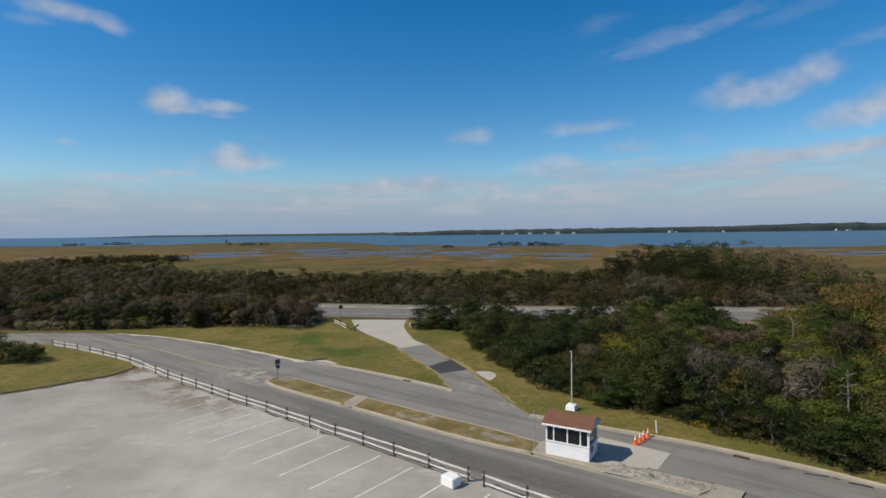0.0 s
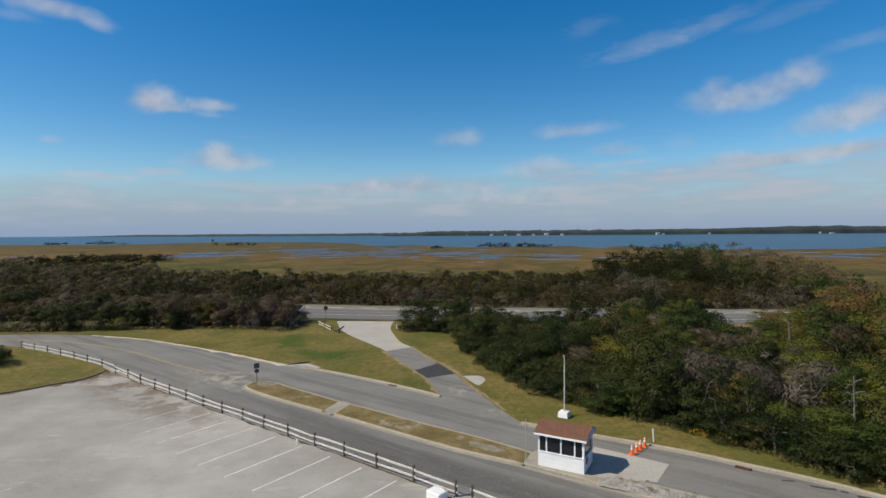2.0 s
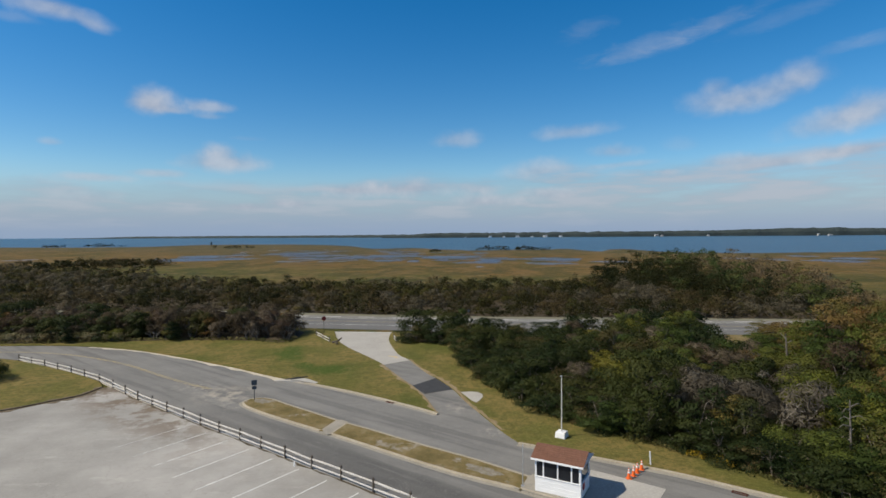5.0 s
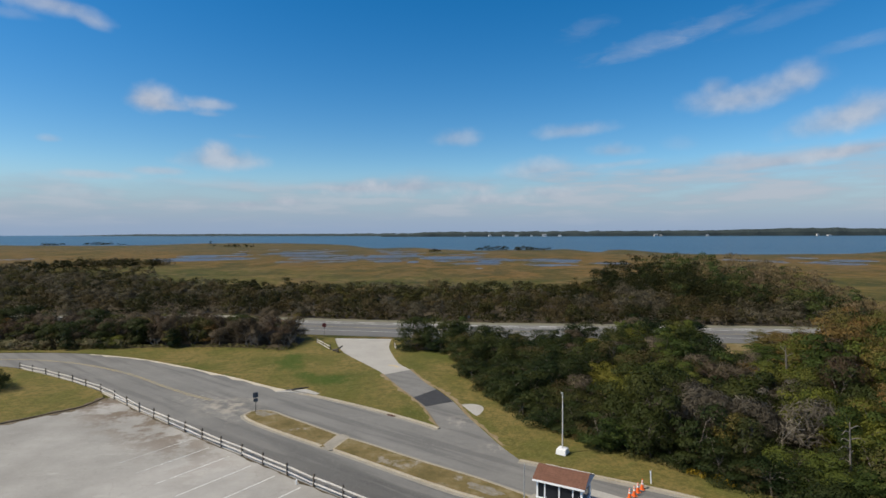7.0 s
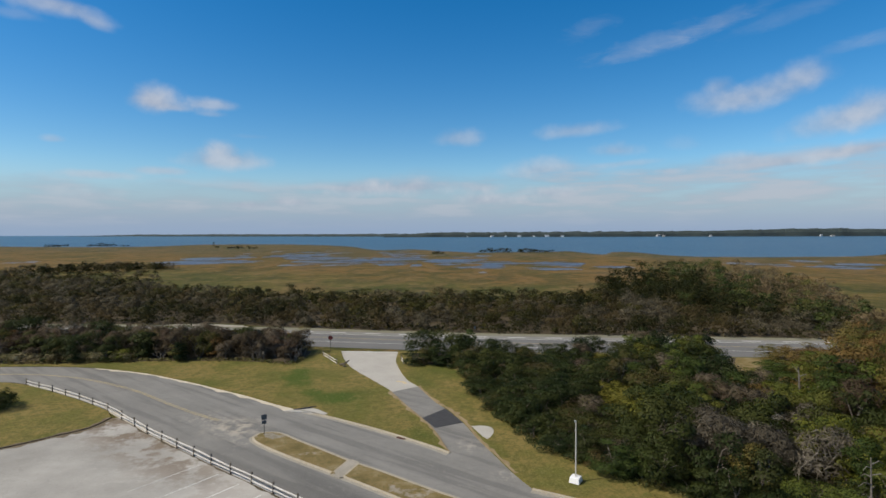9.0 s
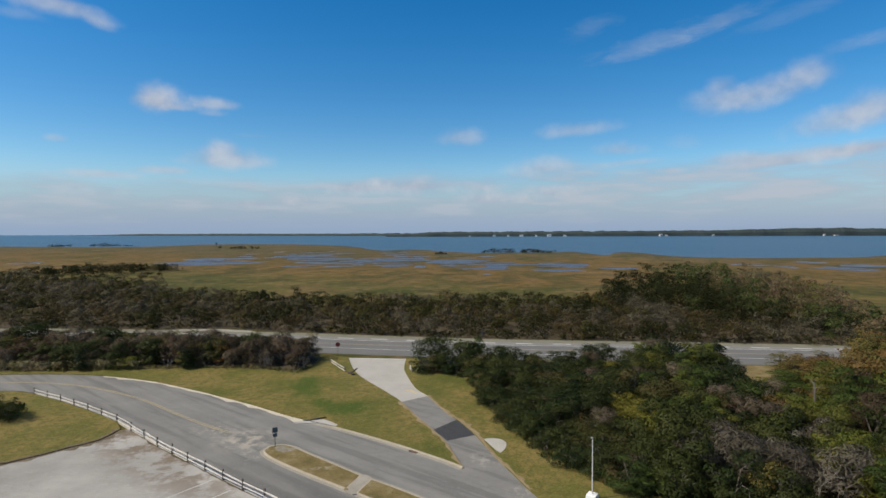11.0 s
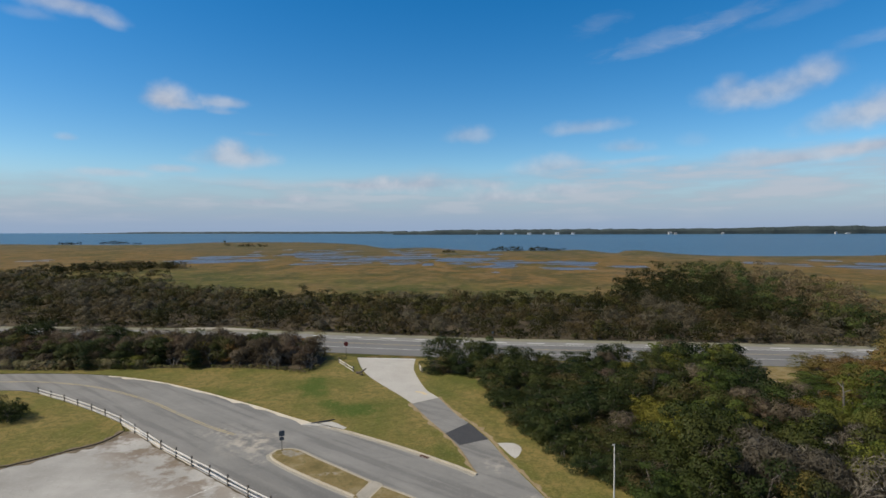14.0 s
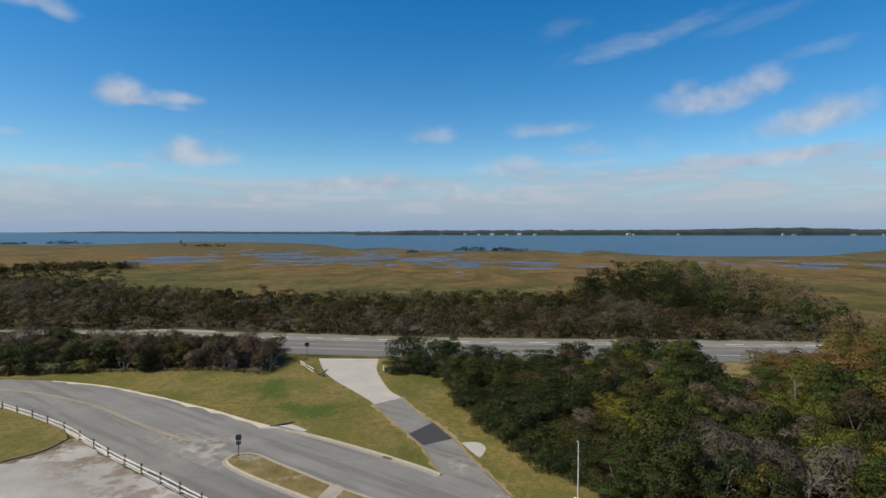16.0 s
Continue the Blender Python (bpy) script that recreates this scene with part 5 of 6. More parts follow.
SCRUB = [(F_FAR_D, 0.30), (F_FAR, 0.56), (F_FAR_L, 0.66), (F_FAR_B, 0.82), (F_FAR_G, 1.0)]
WOOD = [(F_FAR_D, 0.10), (F_GROVE, 0.42), (F_GROVE_L, 0.54), (F_GROVE_B, 1.02), (F_FAR_G, 1.4)]


def band_height(x, y):
    return 4.4 + 1.5 * noise.noise((x * 0.07, y * 0.07, 1.0))


BAND = [(-130, 116.3), (-100, 117), (-66, 116.8), (-52, 118), (-41, 114.6), (-20, 110.2), (6, 107.4), (25, 106), (50, 104.4), (72, 103), (78, 128), (60, 152), (30, 158), (0, 160), (-30, 158), (-60, 163), (-100, 182), (-150, 214), (-220, 245), (-225, 215)]
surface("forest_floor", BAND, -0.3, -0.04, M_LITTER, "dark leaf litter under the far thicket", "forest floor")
thicket("thicket", BAND, 4.4, band_height, 560, 0.172, SCRUB, 21, "dark mixed scrub thicket beyond the highway", 10, 1.12, -0.06, lambda x, y: 0.45 * min(max((x - 40) / 25, 0), 1) + 0.10 * math.exp(-((x - 12) / 30) ** 2) + 0.22 * min(max((-55 - x) / 50, 0), 1))
edge = smooth(BAND[:9] + BAND[9:13], 3)[3:-2]
thicket("thicket", edge + offset(edge, 2.6)[::-1], 1.7, lambda x, y: 1.7 + 0.7 * noise.noise((x * 0.2, y * 0.2, 3.0)), 90, 0.17, SCRUB, 25, "low scrub along the far side of the highway", 4, 1.4)
GROVE = [(36, 150), (50, 140), (68, 112), (74, 103.5), (84, 102), (90, 130), (99, 150), (106, 176), (98, 200), (72, 206), (48, 182)]


def grove_height(x, y):
    return 5.4 + 8.4 * math.exp(-((x - 77) / (31 if x < 77 else 21)) ** 2 - ((y - 172) / 36) ** 2) + 1.2 * noise.noise((x * 0.06, y * 0.06, 5.0))


thicket("woodland", GROVE, 5.2, grove_height, 900, 0.175, WOOD, 22, "tall green grove turning brown in places", 13, 1.12, -0.06, lambda x, y: 0.026 * (x - 82))
EASTWOOD = [(66, 60), (78, 62), (105, 84), (108, 96), (84, 97), (82, 82)]
thicket("woodland", EASTWOOD, 4.2, lambda x, y: 8.0 + 1.4 * noise.noise((x * 0.06, y * 0.06, 6.0)), 420, 0.22, WOOD, 23, "mixed wood of green and rust-coloured trees", 9)
WESTCLUMP = [(-225, 262), (-205, 258), (-180, 282), (-158, 286), (-156, 298), (-180, 304), (-206, 300), (-214, 280)]
thicket("thicket", WESTCLUMP, 5.0, lambda x, y: 4.4, 200, 0.35, SCRUB, 24, "dark shrub clump standing in the marsh")
MARSHEDGE = [(-235, 252), (-190, 226), (-140, 205), (-118, 206), (-128, 232), (-150, 262), (-190, 284)]
thicket("thicket", MARSHEDGE, 9.0, lambda x, y: 2.3 + 1.2 * noise.noise((x * 0.1, y * 0.1, 2.0)), 90, 0.3, [(F_FAR_B, 0.35), (F_FAR_G, 0.6), (F_FAR, 0.8), (F_FAR_D, 1.0)], 27, "sparse low bushes where scrub meets marsh", 5, 0.55)
for seed, (cx, cy, rx, ry, h) in enumerate([(52, 535, 38, 7, 5.0), (-322, 706, 6, 4, 6.0), (-292, 690, 16, 4, 4.5), (-262, 660, 14, 4, 5.5), (-560, 830, 26, 6, 5), (-610, 800, 20, 6, 4), (-520, 820, 8, 4, 4), (-20, 500, 8, 3, 3)]):
    poly = [(cx + rx * math.cos(a * math.pi / 5), cy + ry * math.sin(a * math.pi / 5)) for a in range(10)]
    thicket("marsh_hammock", poly, 6.2, lambda x, y, h=h: h * (0.95 + 0.8 * noise.noise((x * 0.07, y * 0.07, 7.0))), 110, 0.45, SCRUB[:2], 30 + seed, "small dark clump of shrubs on a marsh hummock")


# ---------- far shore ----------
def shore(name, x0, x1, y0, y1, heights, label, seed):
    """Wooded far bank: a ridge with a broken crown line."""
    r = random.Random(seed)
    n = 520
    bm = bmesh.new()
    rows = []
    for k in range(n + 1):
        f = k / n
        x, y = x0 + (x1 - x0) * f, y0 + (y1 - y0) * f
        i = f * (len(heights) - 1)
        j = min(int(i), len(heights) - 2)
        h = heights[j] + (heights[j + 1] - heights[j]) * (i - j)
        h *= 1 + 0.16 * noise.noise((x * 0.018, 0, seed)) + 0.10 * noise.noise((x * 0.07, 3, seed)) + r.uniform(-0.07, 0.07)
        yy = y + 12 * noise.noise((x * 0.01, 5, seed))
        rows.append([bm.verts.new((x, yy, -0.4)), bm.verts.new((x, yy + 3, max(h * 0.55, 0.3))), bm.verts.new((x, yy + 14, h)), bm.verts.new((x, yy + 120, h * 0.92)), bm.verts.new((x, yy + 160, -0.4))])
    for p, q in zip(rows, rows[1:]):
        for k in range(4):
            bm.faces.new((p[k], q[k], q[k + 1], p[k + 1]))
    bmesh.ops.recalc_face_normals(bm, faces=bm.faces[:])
    return tagged(part(name, bm, M_FARSHORE_HAZED), label, "far shore", kind="structure")


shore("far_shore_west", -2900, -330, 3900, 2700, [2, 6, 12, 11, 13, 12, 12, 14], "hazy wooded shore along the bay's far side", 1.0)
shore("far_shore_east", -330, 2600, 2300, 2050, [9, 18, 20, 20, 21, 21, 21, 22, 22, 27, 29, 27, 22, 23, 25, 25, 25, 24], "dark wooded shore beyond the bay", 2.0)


def far_house(x, y, w, h, label):
    ob = thing("house", pose(x, y, 0.0, rz=random.uniform(-20, 20)), label, "house", "houses on the far shore")
    bm = bmesh.new()
    box(bm, 0, 0, h * 0.35, w, w * 0.7, h * 0.7)
    part("wall", bm, M_WHITE if x < 500 else M_RAIL, ob)
    bm = bmesh.new()
    vs = [bm.verts.new(p) for p in ((-w * .54, -w * .4, h * .7), (w * .54, -w * .4, h * .7), (w * .54, w * .4, h * .7), (-w * .54, w * .4, h * .7), (-w * .54, 0, h), (w * .54, 0, h))]
    for f in ((0, 1, 5, 4), (2, 3, 4, 5), (0, 4, 3), (1, 2, 5), (3, 2, 1, 0)):
        bm.faces.new([vs[i] for i in f])
    part("roof", bm, M_STEEL, ob)
    for k in range(3):
        bm = bmesh.new()
        box(bm, -w * 0.3 + w * 0.3 * k, -w * 0.355, h * 0.42, w * 0.14, 0.2, h * 0.2)
        part("window", bm, M_GLASS, ob)
    return ob


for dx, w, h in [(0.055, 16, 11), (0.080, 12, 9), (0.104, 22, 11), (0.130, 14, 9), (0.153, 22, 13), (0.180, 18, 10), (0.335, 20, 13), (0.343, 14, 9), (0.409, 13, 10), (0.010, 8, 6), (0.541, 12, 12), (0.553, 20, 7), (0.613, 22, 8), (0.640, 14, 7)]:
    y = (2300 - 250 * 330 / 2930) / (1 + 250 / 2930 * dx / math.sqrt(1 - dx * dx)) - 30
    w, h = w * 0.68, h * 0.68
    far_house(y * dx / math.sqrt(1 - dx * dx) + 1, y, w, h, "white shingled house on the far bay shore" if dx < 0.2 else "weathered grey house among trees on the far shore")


# ---------- fence ----------
def post_bm(rng):
    bm = bmesh.new()
    box(bm, 0, 0, 0.44, 0.125, 0.115, 1.0, 0.02)
    for v in bm.verts:
        v.co.x += rng.uniform(-0.012, 0.012)
        v.co.y += rng.uniform(-0.012, 0.012)
        if v.co.z > 0.5:
            v.co.z += rng.uniform(-0.03, 0.03)
    return bm


def fence(line_pts, label):
    rngf = random.Random(3)
    ob = thing("split_rail_fence", pose(line_pts[0][0], line_pts[0][1], 0.0), label, "fence")
    ox, oy = line_pts[0]
    posts = [link_mesh("post", post_bm(rngf), M_POST) for _ in range(3)]
    for i, (x, y) in enumerate(line_pts):
        p = new("post", posts[i % 3])
        p.parent = ob
        p.matrix_basis = pose(x - ox, y - oy, 0, rngf.uniform(-2, 2), rngf.uniform(-2, 2), -36 + rngf.uniform(-6, 6))
    for (x0, y0), (x1, y1) in zip(line_pts, line_pts[1:]):
        l, a = math.hypot(x1 - x0, y1 - y0), math.atan2(y1 - y0, x1 - x0)
        for z in (0.66, 0.27):
            bm = bmesh.new()
            off = rngf.uniform(-0.02, 0.02)
            pts = [(-0.12, off, 0), (l * 0.5, -off, rngf.uniform(-0.03, 0.02)), (l + 0.12, off, 0)]
            tube(bm, pts, [0.062, 0.080, 0.062], 8)
            for v in bm.verts:
                v.co.y = off * 0.5 + (v.co.y - off * 0.5) * 0.5
                v.co.z *= 1.0 + 0.12 * math.sin(v.co.x * 3.1 + x0)
            r = part("rail", bm, M_RAIL, ob)
            r.matrix_basis = Matrix.Translation((x0 - ox, y0 - oy, z + rngf.uniform(-0.04, 0.04))) @ Matrix.Rotation(a, 4, "Z") @ Matrix.Rotation(rngf.uniform(-0.022, 0.022), 4, "Y")
    return ob


fence(FENCE, "two-rail split-rail fence, dark posts and bleached rails along the lot")
fence(FENCE_B, "two-rail split-rail fence, dark posts and bleached rails past the gap")
fence([(-21.8, 86.5), (-20.1, 83.9), (-18.4, 81.3)], "short white two-rail fence beside the driveway")
fence([(-8.9, 83.4), (-8.3, 81.3)], "short rail fence at the edge of the thicket")
bm = bmesh.new()
tube(bm, [(-17.7, 80.3, 0.25), (-16.9, 79.6, 0.5), (-16.2, 79.8, 1.0)], [0.16, 0.14, 0.1], 7)
tube(bm, [(-17.0, 79.7, 0.12), (-16.6, 79.0, 0.45)], [0.13, 0.09], 6)
tagged(part("fallen_post", bm, M_POST), "dark broken fence post leaning at the driveway", "post")

# ---------- gate booth ----------
BW, BD, BH = 2.9, 2.1, 2.08
booth = thing("gate_booth", pose(6.05, 34.0, 0.112, rz=-27.0), "small white gate booth with dark windows and brown shingle roof", "booth")
T = 0.10


def wall_with_windows(name, length, panes, m):
    """A wall of that length along x, its outer face at y = 0, with window openings between sill and head."""
    sill, head = 0.97, 1.93
    bm = bmesh.new()
    box(bm, length / 2, T / 2, sill / 2, length, T, sill)
    box(bm, length / 2, T / 2, (head + BH) / 2, length, T, BH - head)
    edges = [0.0] + [e for p in panes for e in p] + [length]
    for a, c in zip(edges[::2], edges[1::2]):
        box(bm, (a + c) / 2, T / 2, (sill + head) / 2, c - a, T, head - sill)
    w = part(name, bm, M_WHITE, booth)
    w.matrix_basis = m
    for a, c in panes:
        bm = bmesh.new()
        box(bm, (a + c) / 2, T * 0.55, (sill + head) / 2, c - a, 0.015, head - sill)
        part("pane", bm, M_GLASS, w, "dark window pane")
    bm = bmesh.new()
    box(bm, length / 2, -0.02, sill - 0.02, length + 0.04, 0.06, 0.05, 0.008)
    part("sill", bm, M_WHITE, w)
    for k in range(1, 4):
        bm = bmesh.new()
        box(bm, length / 2, -0.006, sill * k / 4 - 0.03, length - 0.02, 0.012, 0.014)
        part("clapboard_edge", bm, M_WHITE, w)
    return w


wall_with_windows("front_wall", BW, [(0.10, 0.50), (0.58, 1.42), (1.50, 2.28), (2.36, 2.78)], pose(0, 0, 0))
wall_with_windows("side_wall", BD - 2 * T, [(0.10, 1.80)], pose(BW, T, 0, rz=90))
wall_with_windows("side_wall", BD - 2 * T, [(0.10, 1.80)], pose(0, BD - T, 0, rz=-90))
wall_with_windows("back_wall", BW, [(0.10, 1.35), (1.5, 2.78)], pose(BW, BD, 0, rz=180))
bm = bmesh.new()
box(bm, BW / 2, BD / 2, 0.03, BW - 2 * T, BD - 2 * T, 0.06)
part("floor_board", bm, M_STEEL, booth)
bm = bmesh.new()
box(bm, BW / 2 - 0.2, BD / 2 + 0.5, 0.55, 1.6, 0.5, 0.98, 0.01)
part("counter", bm, M_POST, booth)
# roof: rows of shingles on two slopes, gable boards, fascia
EX, EY, RIDGE = 0.20, 0.22, 0.56
bm = bmesh.new()
z0, z1 = BH, BH + RIDGE
vs = [bm.verts.new(p) for p in ((-EX, -EY, z0), (BW + EX, -EY, z0), (BW + EX, BD + EY, z0), (-EX, BD + EY, z0), (-EX, BD / 2, z1), (BW + EX, BD / 2, z1))]
for f in ((0, 1, 5, 4), (2, 3, 4, 5), (3, 2, 1, 0)):
    bm.faces.new([vs[i] for i in f])
roof = part("roof", bm, M_ROOF, booth, "brown shingle gable roof")
for side in (0, 1):
    for k in range(8):
        f0, f1 = k / 8, (k + 1) / 8
        ya, yb = -EY + (BD / 2 + EY) * f0, -EY + (BD / 2 + EY) * f1
        if side:
            ya, yb = BD - ya, BD - yb
        za, zb = z0 + RIDGE * f0 + 0.035, z0 + RIDGE * f1 + 0.012
        bm = bmesh.new()
        a = [bm.verts.new(p) for p in ((-EX - .02, ya, za), (BW + EX + .02, ya, za), (BW + EX + .02, yb, zb), (-EX - .02, yb, zb))]
        c = [bm.verts.new((v.co.x, v.co.y, v.co.z - 0.03)) for v in a]
        bm.faces.new(a)
        for i in range(4):
            bm.faces.new((a[i], c[i], c[(i + 1) % 4], a[(i + 1) % 4]))
        bmesh.ops.recalc_face_normals(bm, faces=bm.faces[:])
        part("shingle_course", bm, M_ROOF, roof)
for x in (-EX + 0.10, BW + EX - 0.10):
    bm = bmesh.new()
    a = [bm.verts.new(p) for p in ((x - .02, -EY + .05, z0), (x - .02, BD + EY - .05, z0), (x - .02, BD / 2, z1 - .04))]
    c = [bm.verts.new((v.co.x + .125 * (1 if x > 1 else -0.98) + 0.02, v.co.y, v.co.z)) for v in a]
    bm.faces.new(a)
    bm.faces.new(c[::-1])
    for i in range(3):
        bm.faces.new((a[i], a[(i + 1) % 3], c[(i + 1) % 3], c[i]))
    bmesh.ops.recalc_face_normals(bm, faces=bm.faces[:])
    part("gable", bm, M_GABLE, booth, "blue-grey gable board")
for y in (-EY, BD + EY):
    bm = bmesh.new()
    box(bm, BW / 2, y, BH - 0.01, BW + 2 * EX, 0.04, 0.12, 0.006)
    part("fascia", bm, M_WHITE, booth)
bm = bmesh.new()
bmesh.ops.create_cone(bm, cap_ends=True, segments=20, radius1=0.26, radius2=0.26, depth=0.02, matrix=pose(BW + 0.012, 0.62, 0.66, 0, 90, 0))
part("notice_plate", bm, M_RED, booth, "round red notice plate")
bm = bmesh.new()
box(bm, BW + 0.008, 1.35, 0.62, 0.02, 0.5, 0.5, 0.004)
part("notice_plate", bm, M_WHITE, booth)

# slim pole with a control box beside the booth
pole = thing("signal_pole", pose(5.35, 34.6, 0.116), "slim grey metal pole standing beside the gate booth", "pole")
bm = bmesh.new()
tube(bm, [(0, 0, 0), (0, 0, 1.4), (0.02, 0, 2.75)], [0.035, 0.03, 0.028], 8)
part("shaft", bm, M_STEEL, pole)
bm = bmesh.new()
box(bm, 0, 0, 0.012, 0.2, 0.2, 0.024, 0.005)
part("foot_plate", bm, M_STEEL, pole)

# light pole on its concrete block
lp = thing("lamp_post", pose(9.4, 43.1, 0.1), "tall off-white post on a white concrete block", "post")
bm = bmesh.new()
bmesh.ops.create_cone(bm, cap_ends=True, segments=4, radius1=0.60, radius2=0.53, depth=0.46, matrix=pose(0, 0, 0.23, 0, 0, 14))
bmesh.ops.bevel(bm, geom=bm.edges[:], offset=0.03, segments=1, affect="EDGES")
part("base_block", bm, M_WHITE, lp)
bm = bmesh.new()
tube(bm, [(0, 0, 0.44), (0.01, 0, 2.8), (0.0, 0, 4.8)], [0.055, 0.05, 0.042], 8)
part("shaft", bm, M_RAIL, lp)
bm = bmesh.new()
box(bm, -0.05, 0, 4.86, 0.18, 0.10, 0.12, 0.02)
part("cap", bm, M_STEEL, lp)


# traffic cones
def cone():
    ob = thing("traffic_cone", pose(0, 0, -50), "orange traffic cone with white reflective collars", "traffic cone", "cones in a line beside the kerb")
    bm = bmesh.new()
    box(bm, 0, 0, 0.02, 0.4, 0.4, 0.04, 0.012)
    part("foot", bm, M_ORANGE, ob)
    bm = bmesh.new()
    bmesh.ops.create_cone(bm, cap_ends=True, segments=16, radius1=0.15, radius2=0.035, depth=0.76, matrix=pose(0, 0, 0.42))
    part("body", bm, M_ORANGE, ob)
    for z, h in ((0.50, 0.14), (0.70, 0.09)):
        bm = bmesh.new()
        r = lambda q: 0.15 - 0.115 * (q - 0.04) / 0.76 + 0.004
        bmesh.ops.create_cone(bm, cap_ends=False, segments=16, radius1=r(z - h / 2), radius2=r(z + h / 2), depth=h, matrix=pose(0, 0, z))
        part("collar", bm, M_WHITE, ob, "white collar")
    return ob


src = cone()
for i, (x, y) in enumerate([(12.5, 35.95), (12.95, 36.4), (13.35, 36.9), (13.8, 37.35)]):
    copy_thing(src, pose(x, y, 0.016 if i < 1 else 0.0, rz=17 * i)).scale = (0.86, 0.86, 0.86)
for o in (*src.children_recursive, src):
    bpy.data.objects.remove(o)

bm = bmesh.new()
box(bm, 14.62, 37.95, 0.55, 0.09, 0.05, 1.0, 0.012)
for v in bm.verts:
    v.co.x -= 0.06 * v.co.z
tagged(part("marker_post", bm, M_WHITE), "white flat marker post in the grass verge", "post")

bm = bmesh.new()
box(bm, -10.35, 37.55, 0.16, 0.09, 0.09, 0.36, 0.015)
tagged(part("stake", bm, M_WHITE), "short white stake beside the fence", "post")

# white block by the fence gap
blk = thing("concrete_block", pose(-0.12, 29.55, 0.0, rz=-40), "white painted concrete block beside the fence end", "block")
bm = bmesh.new()
box(bm, 0, 0, 0.30, 1.0, 0.78, 0.60, 0.05)
part("body", bm, M_WHITE, blk)
bm = bmesh.new()
tube(bm, [(0.36, 0.26, 0.58), (0.36, 0.26, 0.80)], [0.035, 0.035], 8)
part("lifting_eye", bm, M_STEEL, blk)


# kerb inlets
def inlet(x, y, rz, w, label):
    ob = thing("drain_inlet", pose(x, y, 0.0, rz=rz), label, "drain", "drain inlets in the kerb")
    bm = bmesh.new()
    for sy in (-0.15, 0.15):
        box(bm, 0, sy, 0.0, w, 0.06, 0.09, 0.01)
    for sx in (-w / 2, w / 2):
        box(bm, sx, 0, 0.0, 0.06, 0.36, 0.09, 0.01)
    part("inlet_frame", bm, M_RUST, ob)
    for k in range(7):
        bm = bmesh.new()
        box(bm, -w / 2 + w * (k + 0.5) / 7, 0, 0.01, 0.05, 0.28, 0.03)
        part("grate_bar", bm, M_RUST, ob)


inlet(18.75, 34.0, -37, 0.85, "rust-brown iron kerb inlet with a grate")
inlet(-5.45, 52.1, -33, 0.9, "small rusted drain grate at the kerb")


# signs
def sign(x, y, rz, h, plates, label, red=False):
    ob = thing("road_sign", pose(x, y, 0.1, rz=rz), label, "sign")
    bm = bmesh.new()
    box(bm, 0, 0.03, h / 2, 0.06, 0.04, h, 0.008)
    part("post", bm, M_DARK, ob)
    for (z, w, hh) in plates:
        bm = bmesh.new()
        if red:
            bmesh.ops.create_cone(bm, cap_ends=True, segments=8, radius1=w / 2, radius2=w / 2, depth=0.02, matrix=pose(0, 0, z, 90, 22.5, 0))
        else:
            box(bm, 0, 0, z, w, 0.02, hh, 0.004)
        part("plate", bm, M_DARKRED if red else M_SIGNBACK, ob)
    return ob


sign(-18.9, 52.5, 24, 2.0, [(1.72, 0.5, 0.5), (1.22, 0.42, 0.32)], "dark-backed road sign with two plates on a post")
sign(-21.7, 91.0, 10, 2.35, [(2.05, 0.78, 0.78)], "red octagonal stop sign on a dark post by the highway", True)
for x, y, h in [(-53.5, 98.5, 1.6), (-43.5, 114.3, 3.2), (3.0, 107.5, 1.2)]:
    sign(x, y, 4, h, [(h - 0.25, 0.4, 0.5)] if h < 2 else [], "slim dark roadside post beside the highway")

# culvert mouth where the kerb ends
hd = thing("culvert_headwall", pose(-17.2, 60.35, 0.0, rz=16), "low concrete culvert mouth at the kerb's end", "culvert")
bm = bmesh.new()
tube(bm, [(-1.2, 0.1, 0.1), (-0.5, -0.05, 0.14), (0.4, 0.1, 0.16), (1.3, 0.55, 0.12)], [0.05, 0.10, 0.12, 0.05], 6)
part("culvert_lip", bm, M_DARK, hd)
bm = bmesh.new()
slab(bm, [(-2.3, -0.25), (-1.2, -0.75), (0.2, -1.15), (2.0, -2.7), (2.45, -2.3), (1.5, -0.7), (1.0, -0.1), (0.3, -0.1), (-0.6, -0.25), (-1.5, 0.0)], -0.05, 0.12)
part("spillway", bm, M_APRON, hd, "pale concrete spillway")

# dead snag and bleached fallen tree in the thicket
rs = np.random.default_rng(77)
snag = thing("dead_snag", pose(26.3, 35.3, 0.08), "grey dead snag with stubby broken branches", "tree")
bm = bmesh.new()
tube(bm, [(0, 0, -0.1), (0.08, 0, 2.4), (0.02, 0.05, 5.4)], [0.11, 0.07, 0.03], 7)
for z, a, l in [(5.0, 0.2, 0.9), (4.75, 3.5, 0.8), (4.3, 5.9, 0.8), (4.15, 2.7, 0.6), (3.7, 3.3, 0.9), (3.3, 0.6, 0.7), (2.8, 2.4, 0.6)]:
    tube(bm, [(0.04, 0, z), (0.04 + l * 0.6 * math.cos(a), l * 0.6 * math.sin(a), z + 0.16), (0.04 + l * math.cos(a), l * math.sin(a), z - 0.08)], [0.04, 0.028, 0.012], 5)
part("stem", bm, M_TWIG, snag)
for seed, (x, y, h) in enumerate([(26.2, 43.4, 5.0)]):
    o = bare(300 + seed, h, M_DEADWOOD, "bleached dead shrub with bare forked limbs", 0.085, "dead_shrub")
    o.matrix_basis = pose(x, y, 0.08, rz=60 * seed)


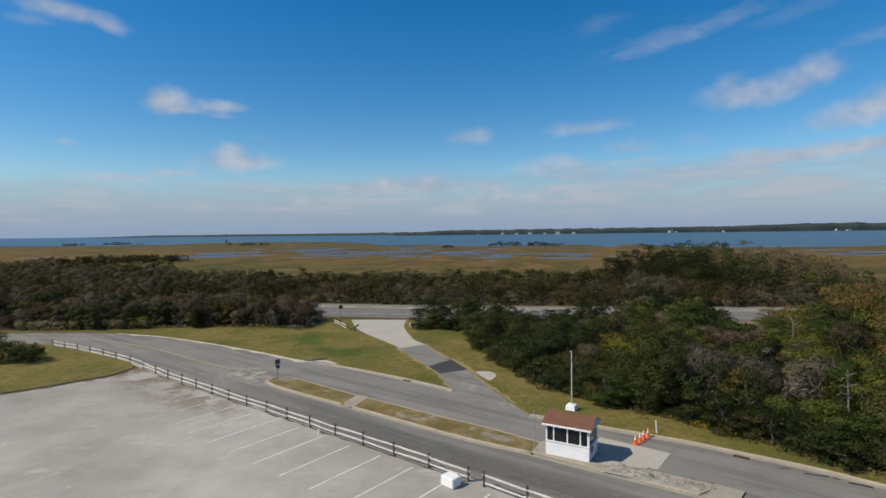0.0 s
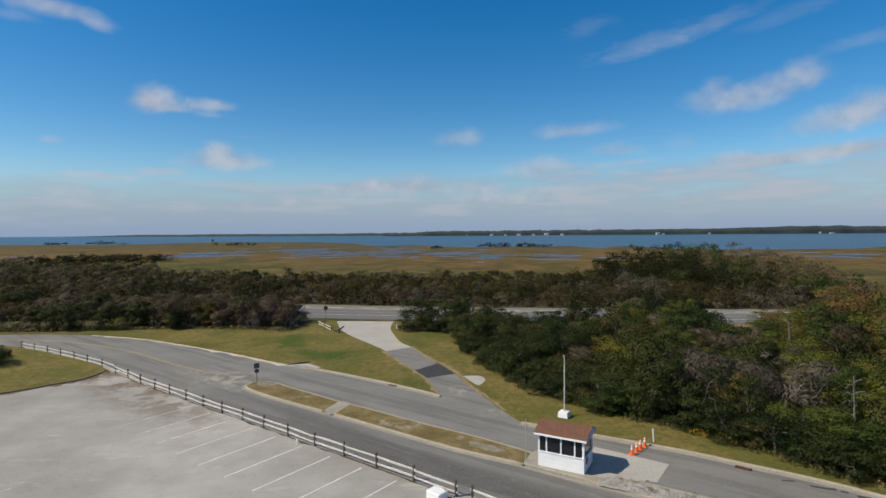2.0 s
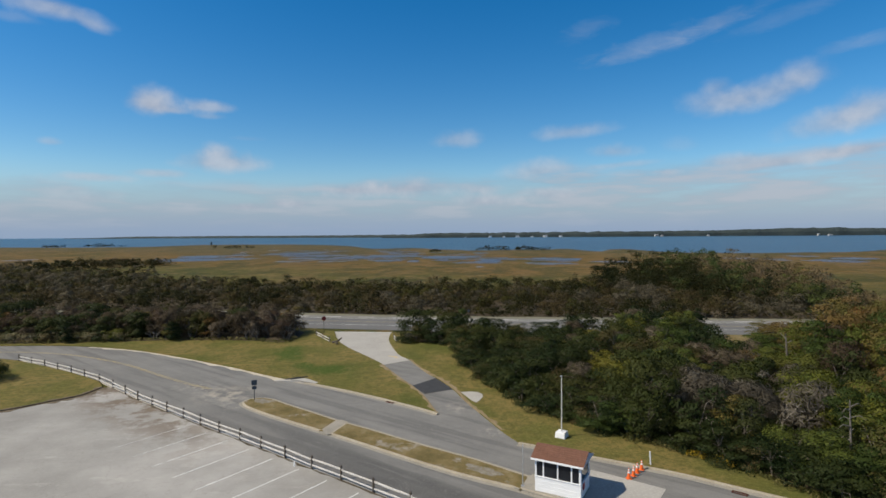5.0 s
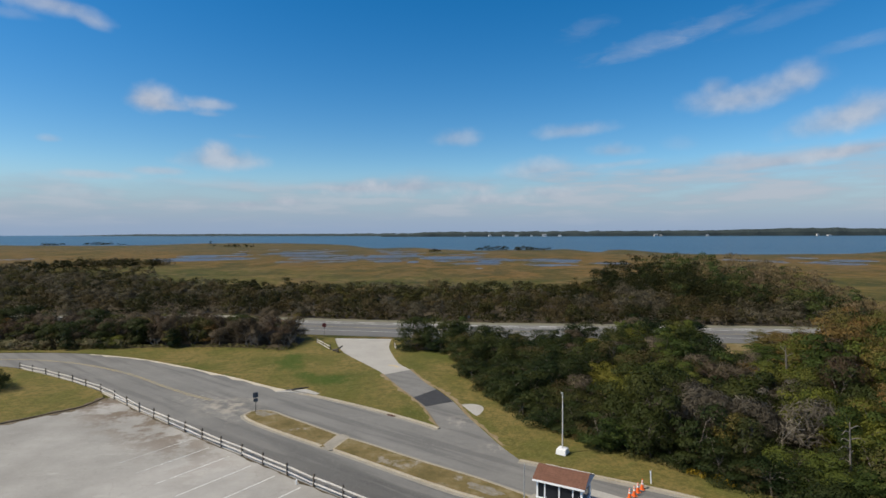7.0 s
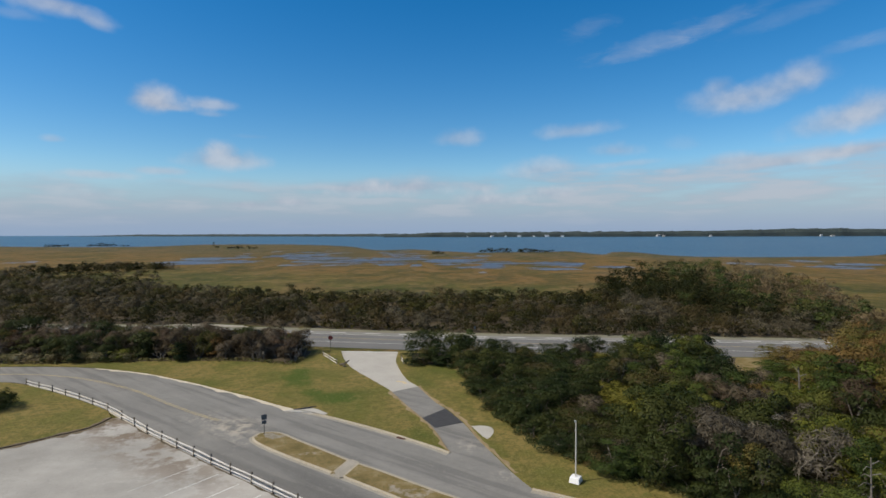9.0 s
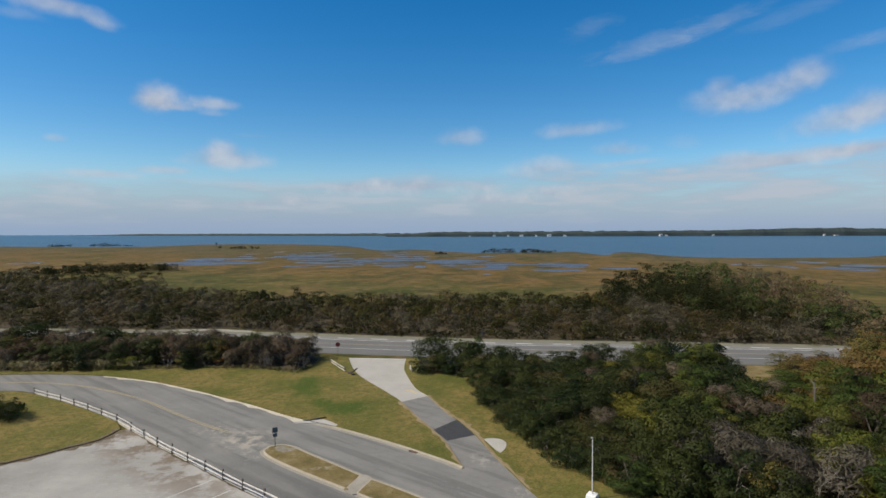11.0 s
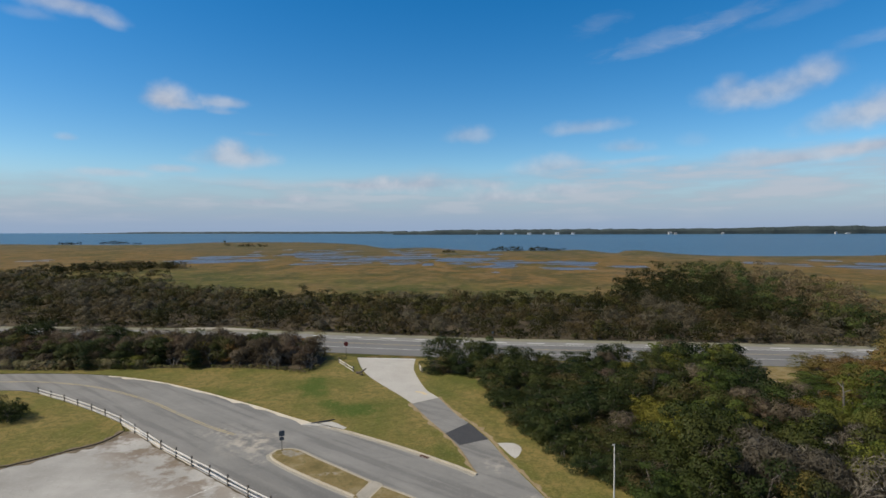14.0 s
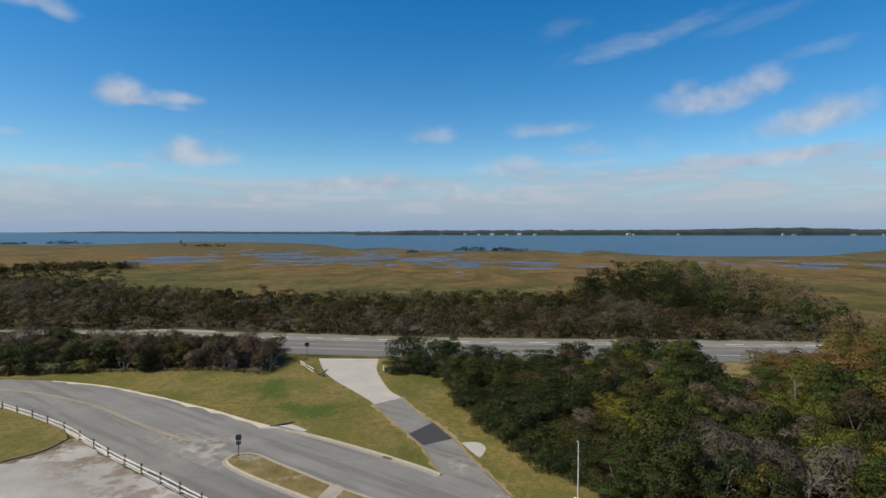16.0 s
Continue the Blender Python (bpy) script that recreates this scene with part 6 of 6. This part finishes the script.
# slender living trees whose pale trunks show
for x, y, h, lean in [(36.6, 59.4, 5.2, -0.25), (24.7, 59.0, 3.6, 0.9)]:
    o = thing("bare_tree", pose(x, y, 0.08), "slender tree with a pale bare trunk", "tree", "pale trunks in the thicket")
    bm = bmesh.new()
    tube(bm, [(0, 0, -0.1), (lean * 0.2, 0.05, h * 0.4), (lean * 0.7, -0.05, h * 0.75), (lean, 0, h)], [0.15, 0.13, 0.09, 0.04], 7)
    for f, a, l in [(0.55, 0.4, 0.9), (0.7, 3.4, 1.0), (0.8, 5.4, 0.8), (0.9, 1.9, 0.7), (0.95, 3.9, 0.6)]:
        tube(bm, [(lean * f, 0, h * f), (lean * f + l * 0.6 * math.cos(a), l * 0.6 * math.sin(a), h * f + 0.35), (lean * f + l * math.cos(a), l * math.sin(a), h * f + 0.5)], [0.045, 0.03, 0.012], 5)
    part("stem", bm, M_TWIG, o)


# ---------- weeds ----------
def tufts(name, places, n, size, mat, label, z=0.1):
    r = np.random.default_rng(len(places))
    vs = []
    for x, y, s in places:
        v = cards(r, [(0, 0, 0.12 * s, 0.22 * s, 0.16 * s)], n, size * s, 0.2)
        v[:, 0] += x
        v[:, 1] += y
        v[:, 2] += z
        vs.append(v)
    return tagged(new(name, quads(name, np.concatenate(vs), mat)), label, "plants", kind="stuff")


r = np.random.default_rng(5)
places = [(x + r.uniform(-.4, .4), y + r.uniform(-.4, .4), r.uniform(0.8, 1.9)) for x, y in [(18.7, 39.2), (19.6, 38.1), (19.2, 38.7), (19.9, 37.8), (18.2, 39.5)] for _ in range(3)]
tufts("goldenrod", places, 34, 0.06, F_GOLD, "yellow flowering goldenrod at the thicket's edge", 0.12)
foot = smooth(EAST[2:18], 4)
reach = sum(math.hypot(q[0] - p[0], q[1] - p[1]) for p, q in zip(foot, foot[1:]))
places = []
for k in range(int(reach / 0.16)):
    x, y = along(foot, k * 0.16, k * 0.16 + 0.02)[0]
    w = abs(r.normal(0, 0.55))
    places.append((x + 0.5 - w * 0.75, y + 0.45 - w * 0.65, r.uniform(0.5, 1.7) * (1.25 - 0.5 * min(w, 1.4))))
tufts("tall_grass", places, 16, 0.075, F_WEED, "rank olive and straw grass along the thicket's foot", 0.1)
foot = smooth(HEDGE[1:9], 4)
reach = sum(math.hypot(q[0] - p[0], q[1] - p[1]) for p, q in zip(foot, foot[1:]))
places = []
for k in range(int(reach / 0.2)):
    x, y = along(foot, k * 0.2, k * 0.2 + 0.02)[0]
    places.append((x, y + 0.5 - abs(r.normal(0, 0.7)), r.uniform(0.5, 1.9)))
tufts("tall_grass", places, 14, 0.085, F_WEED, "rank olive and straw grass along the hedge's foot", 0.1)
places = []
for _ in range(80):
    f = r.uniform(0, 1)
    places.append((9.8 + 5.0 * f + r.uniform(-.2, .9), 31.6 - 2.6 * f + r.uniform(-.5, .9), r.uniform(0.2, 0.75)))
places = [p for p in places if inside(p[0], p[1], [(9.4, 31.0), (13.9, 28.5), (15.5, 29.6), (12.4, 31.6), (10.2, 32.5)])]
tufts("weeds", places, 22, 0.05, F_WEED, "scattered weeds in the gravel island", 0.14)


# gravel heaped on the island beside the booth
bm = bmesh.new()
grid = {}
for iu in range(31):
    for iv in range(9):
        f, g = iu / 30, iv / 8
        x = 9.55 + 4.7 * f + 0.40 * (g - 0.5) * 2
        y = 31.95 - 2.5 * f + 0.56 * (g - 0.5) * 2
        rim = min(f * 6, (1 - f) * 4, g * 4, (1 - g) * 4, 1)
        z = 0.118 + rim * (0.07 + 0.13 * noise.noise((x * 1.3, y * 1.3, 0)) + 0.08 * noise.noise((x * 4, y * 4, 5)))
        grid[iu, iv] = bm.verts.new((x, y, max(z, 0.122) - (0.02 if rim == 0 else 0)))
for iu in range(30):
    for iv in range(8):
        bm.faces.new((grid[iu, iv], grid[iu + 1, iv], grid[iu + 1, iv + 1], grid[iu, iv + 1]))
tagged(part("gravel_heap", bm, M_GRAVEL), "low heap of grey gravel on the island", "gravel", kind="stuff")

# pale reeds before the hedge
r = np.random.default_rng(9)
vs = []
for _ in range(90):
    x = r.uniform(-72, -50)
    y = 81.0 + 0.06 * (x + 60) + r.uniform(-0.6, 1.2)
    c = cards(r, [(0, 0, 0.8, 0.55, 0.8)], 60, 0.28, 0.05, 0.10)
    c[:, 0] += x
    c[:, 1] += y
    vs.append(c)
tagged(new("reeds", quads("reeds", np.concatenate(vs), F_REED)), "pale dry reeds standing before the hedge", "reeds", kind="stuff")
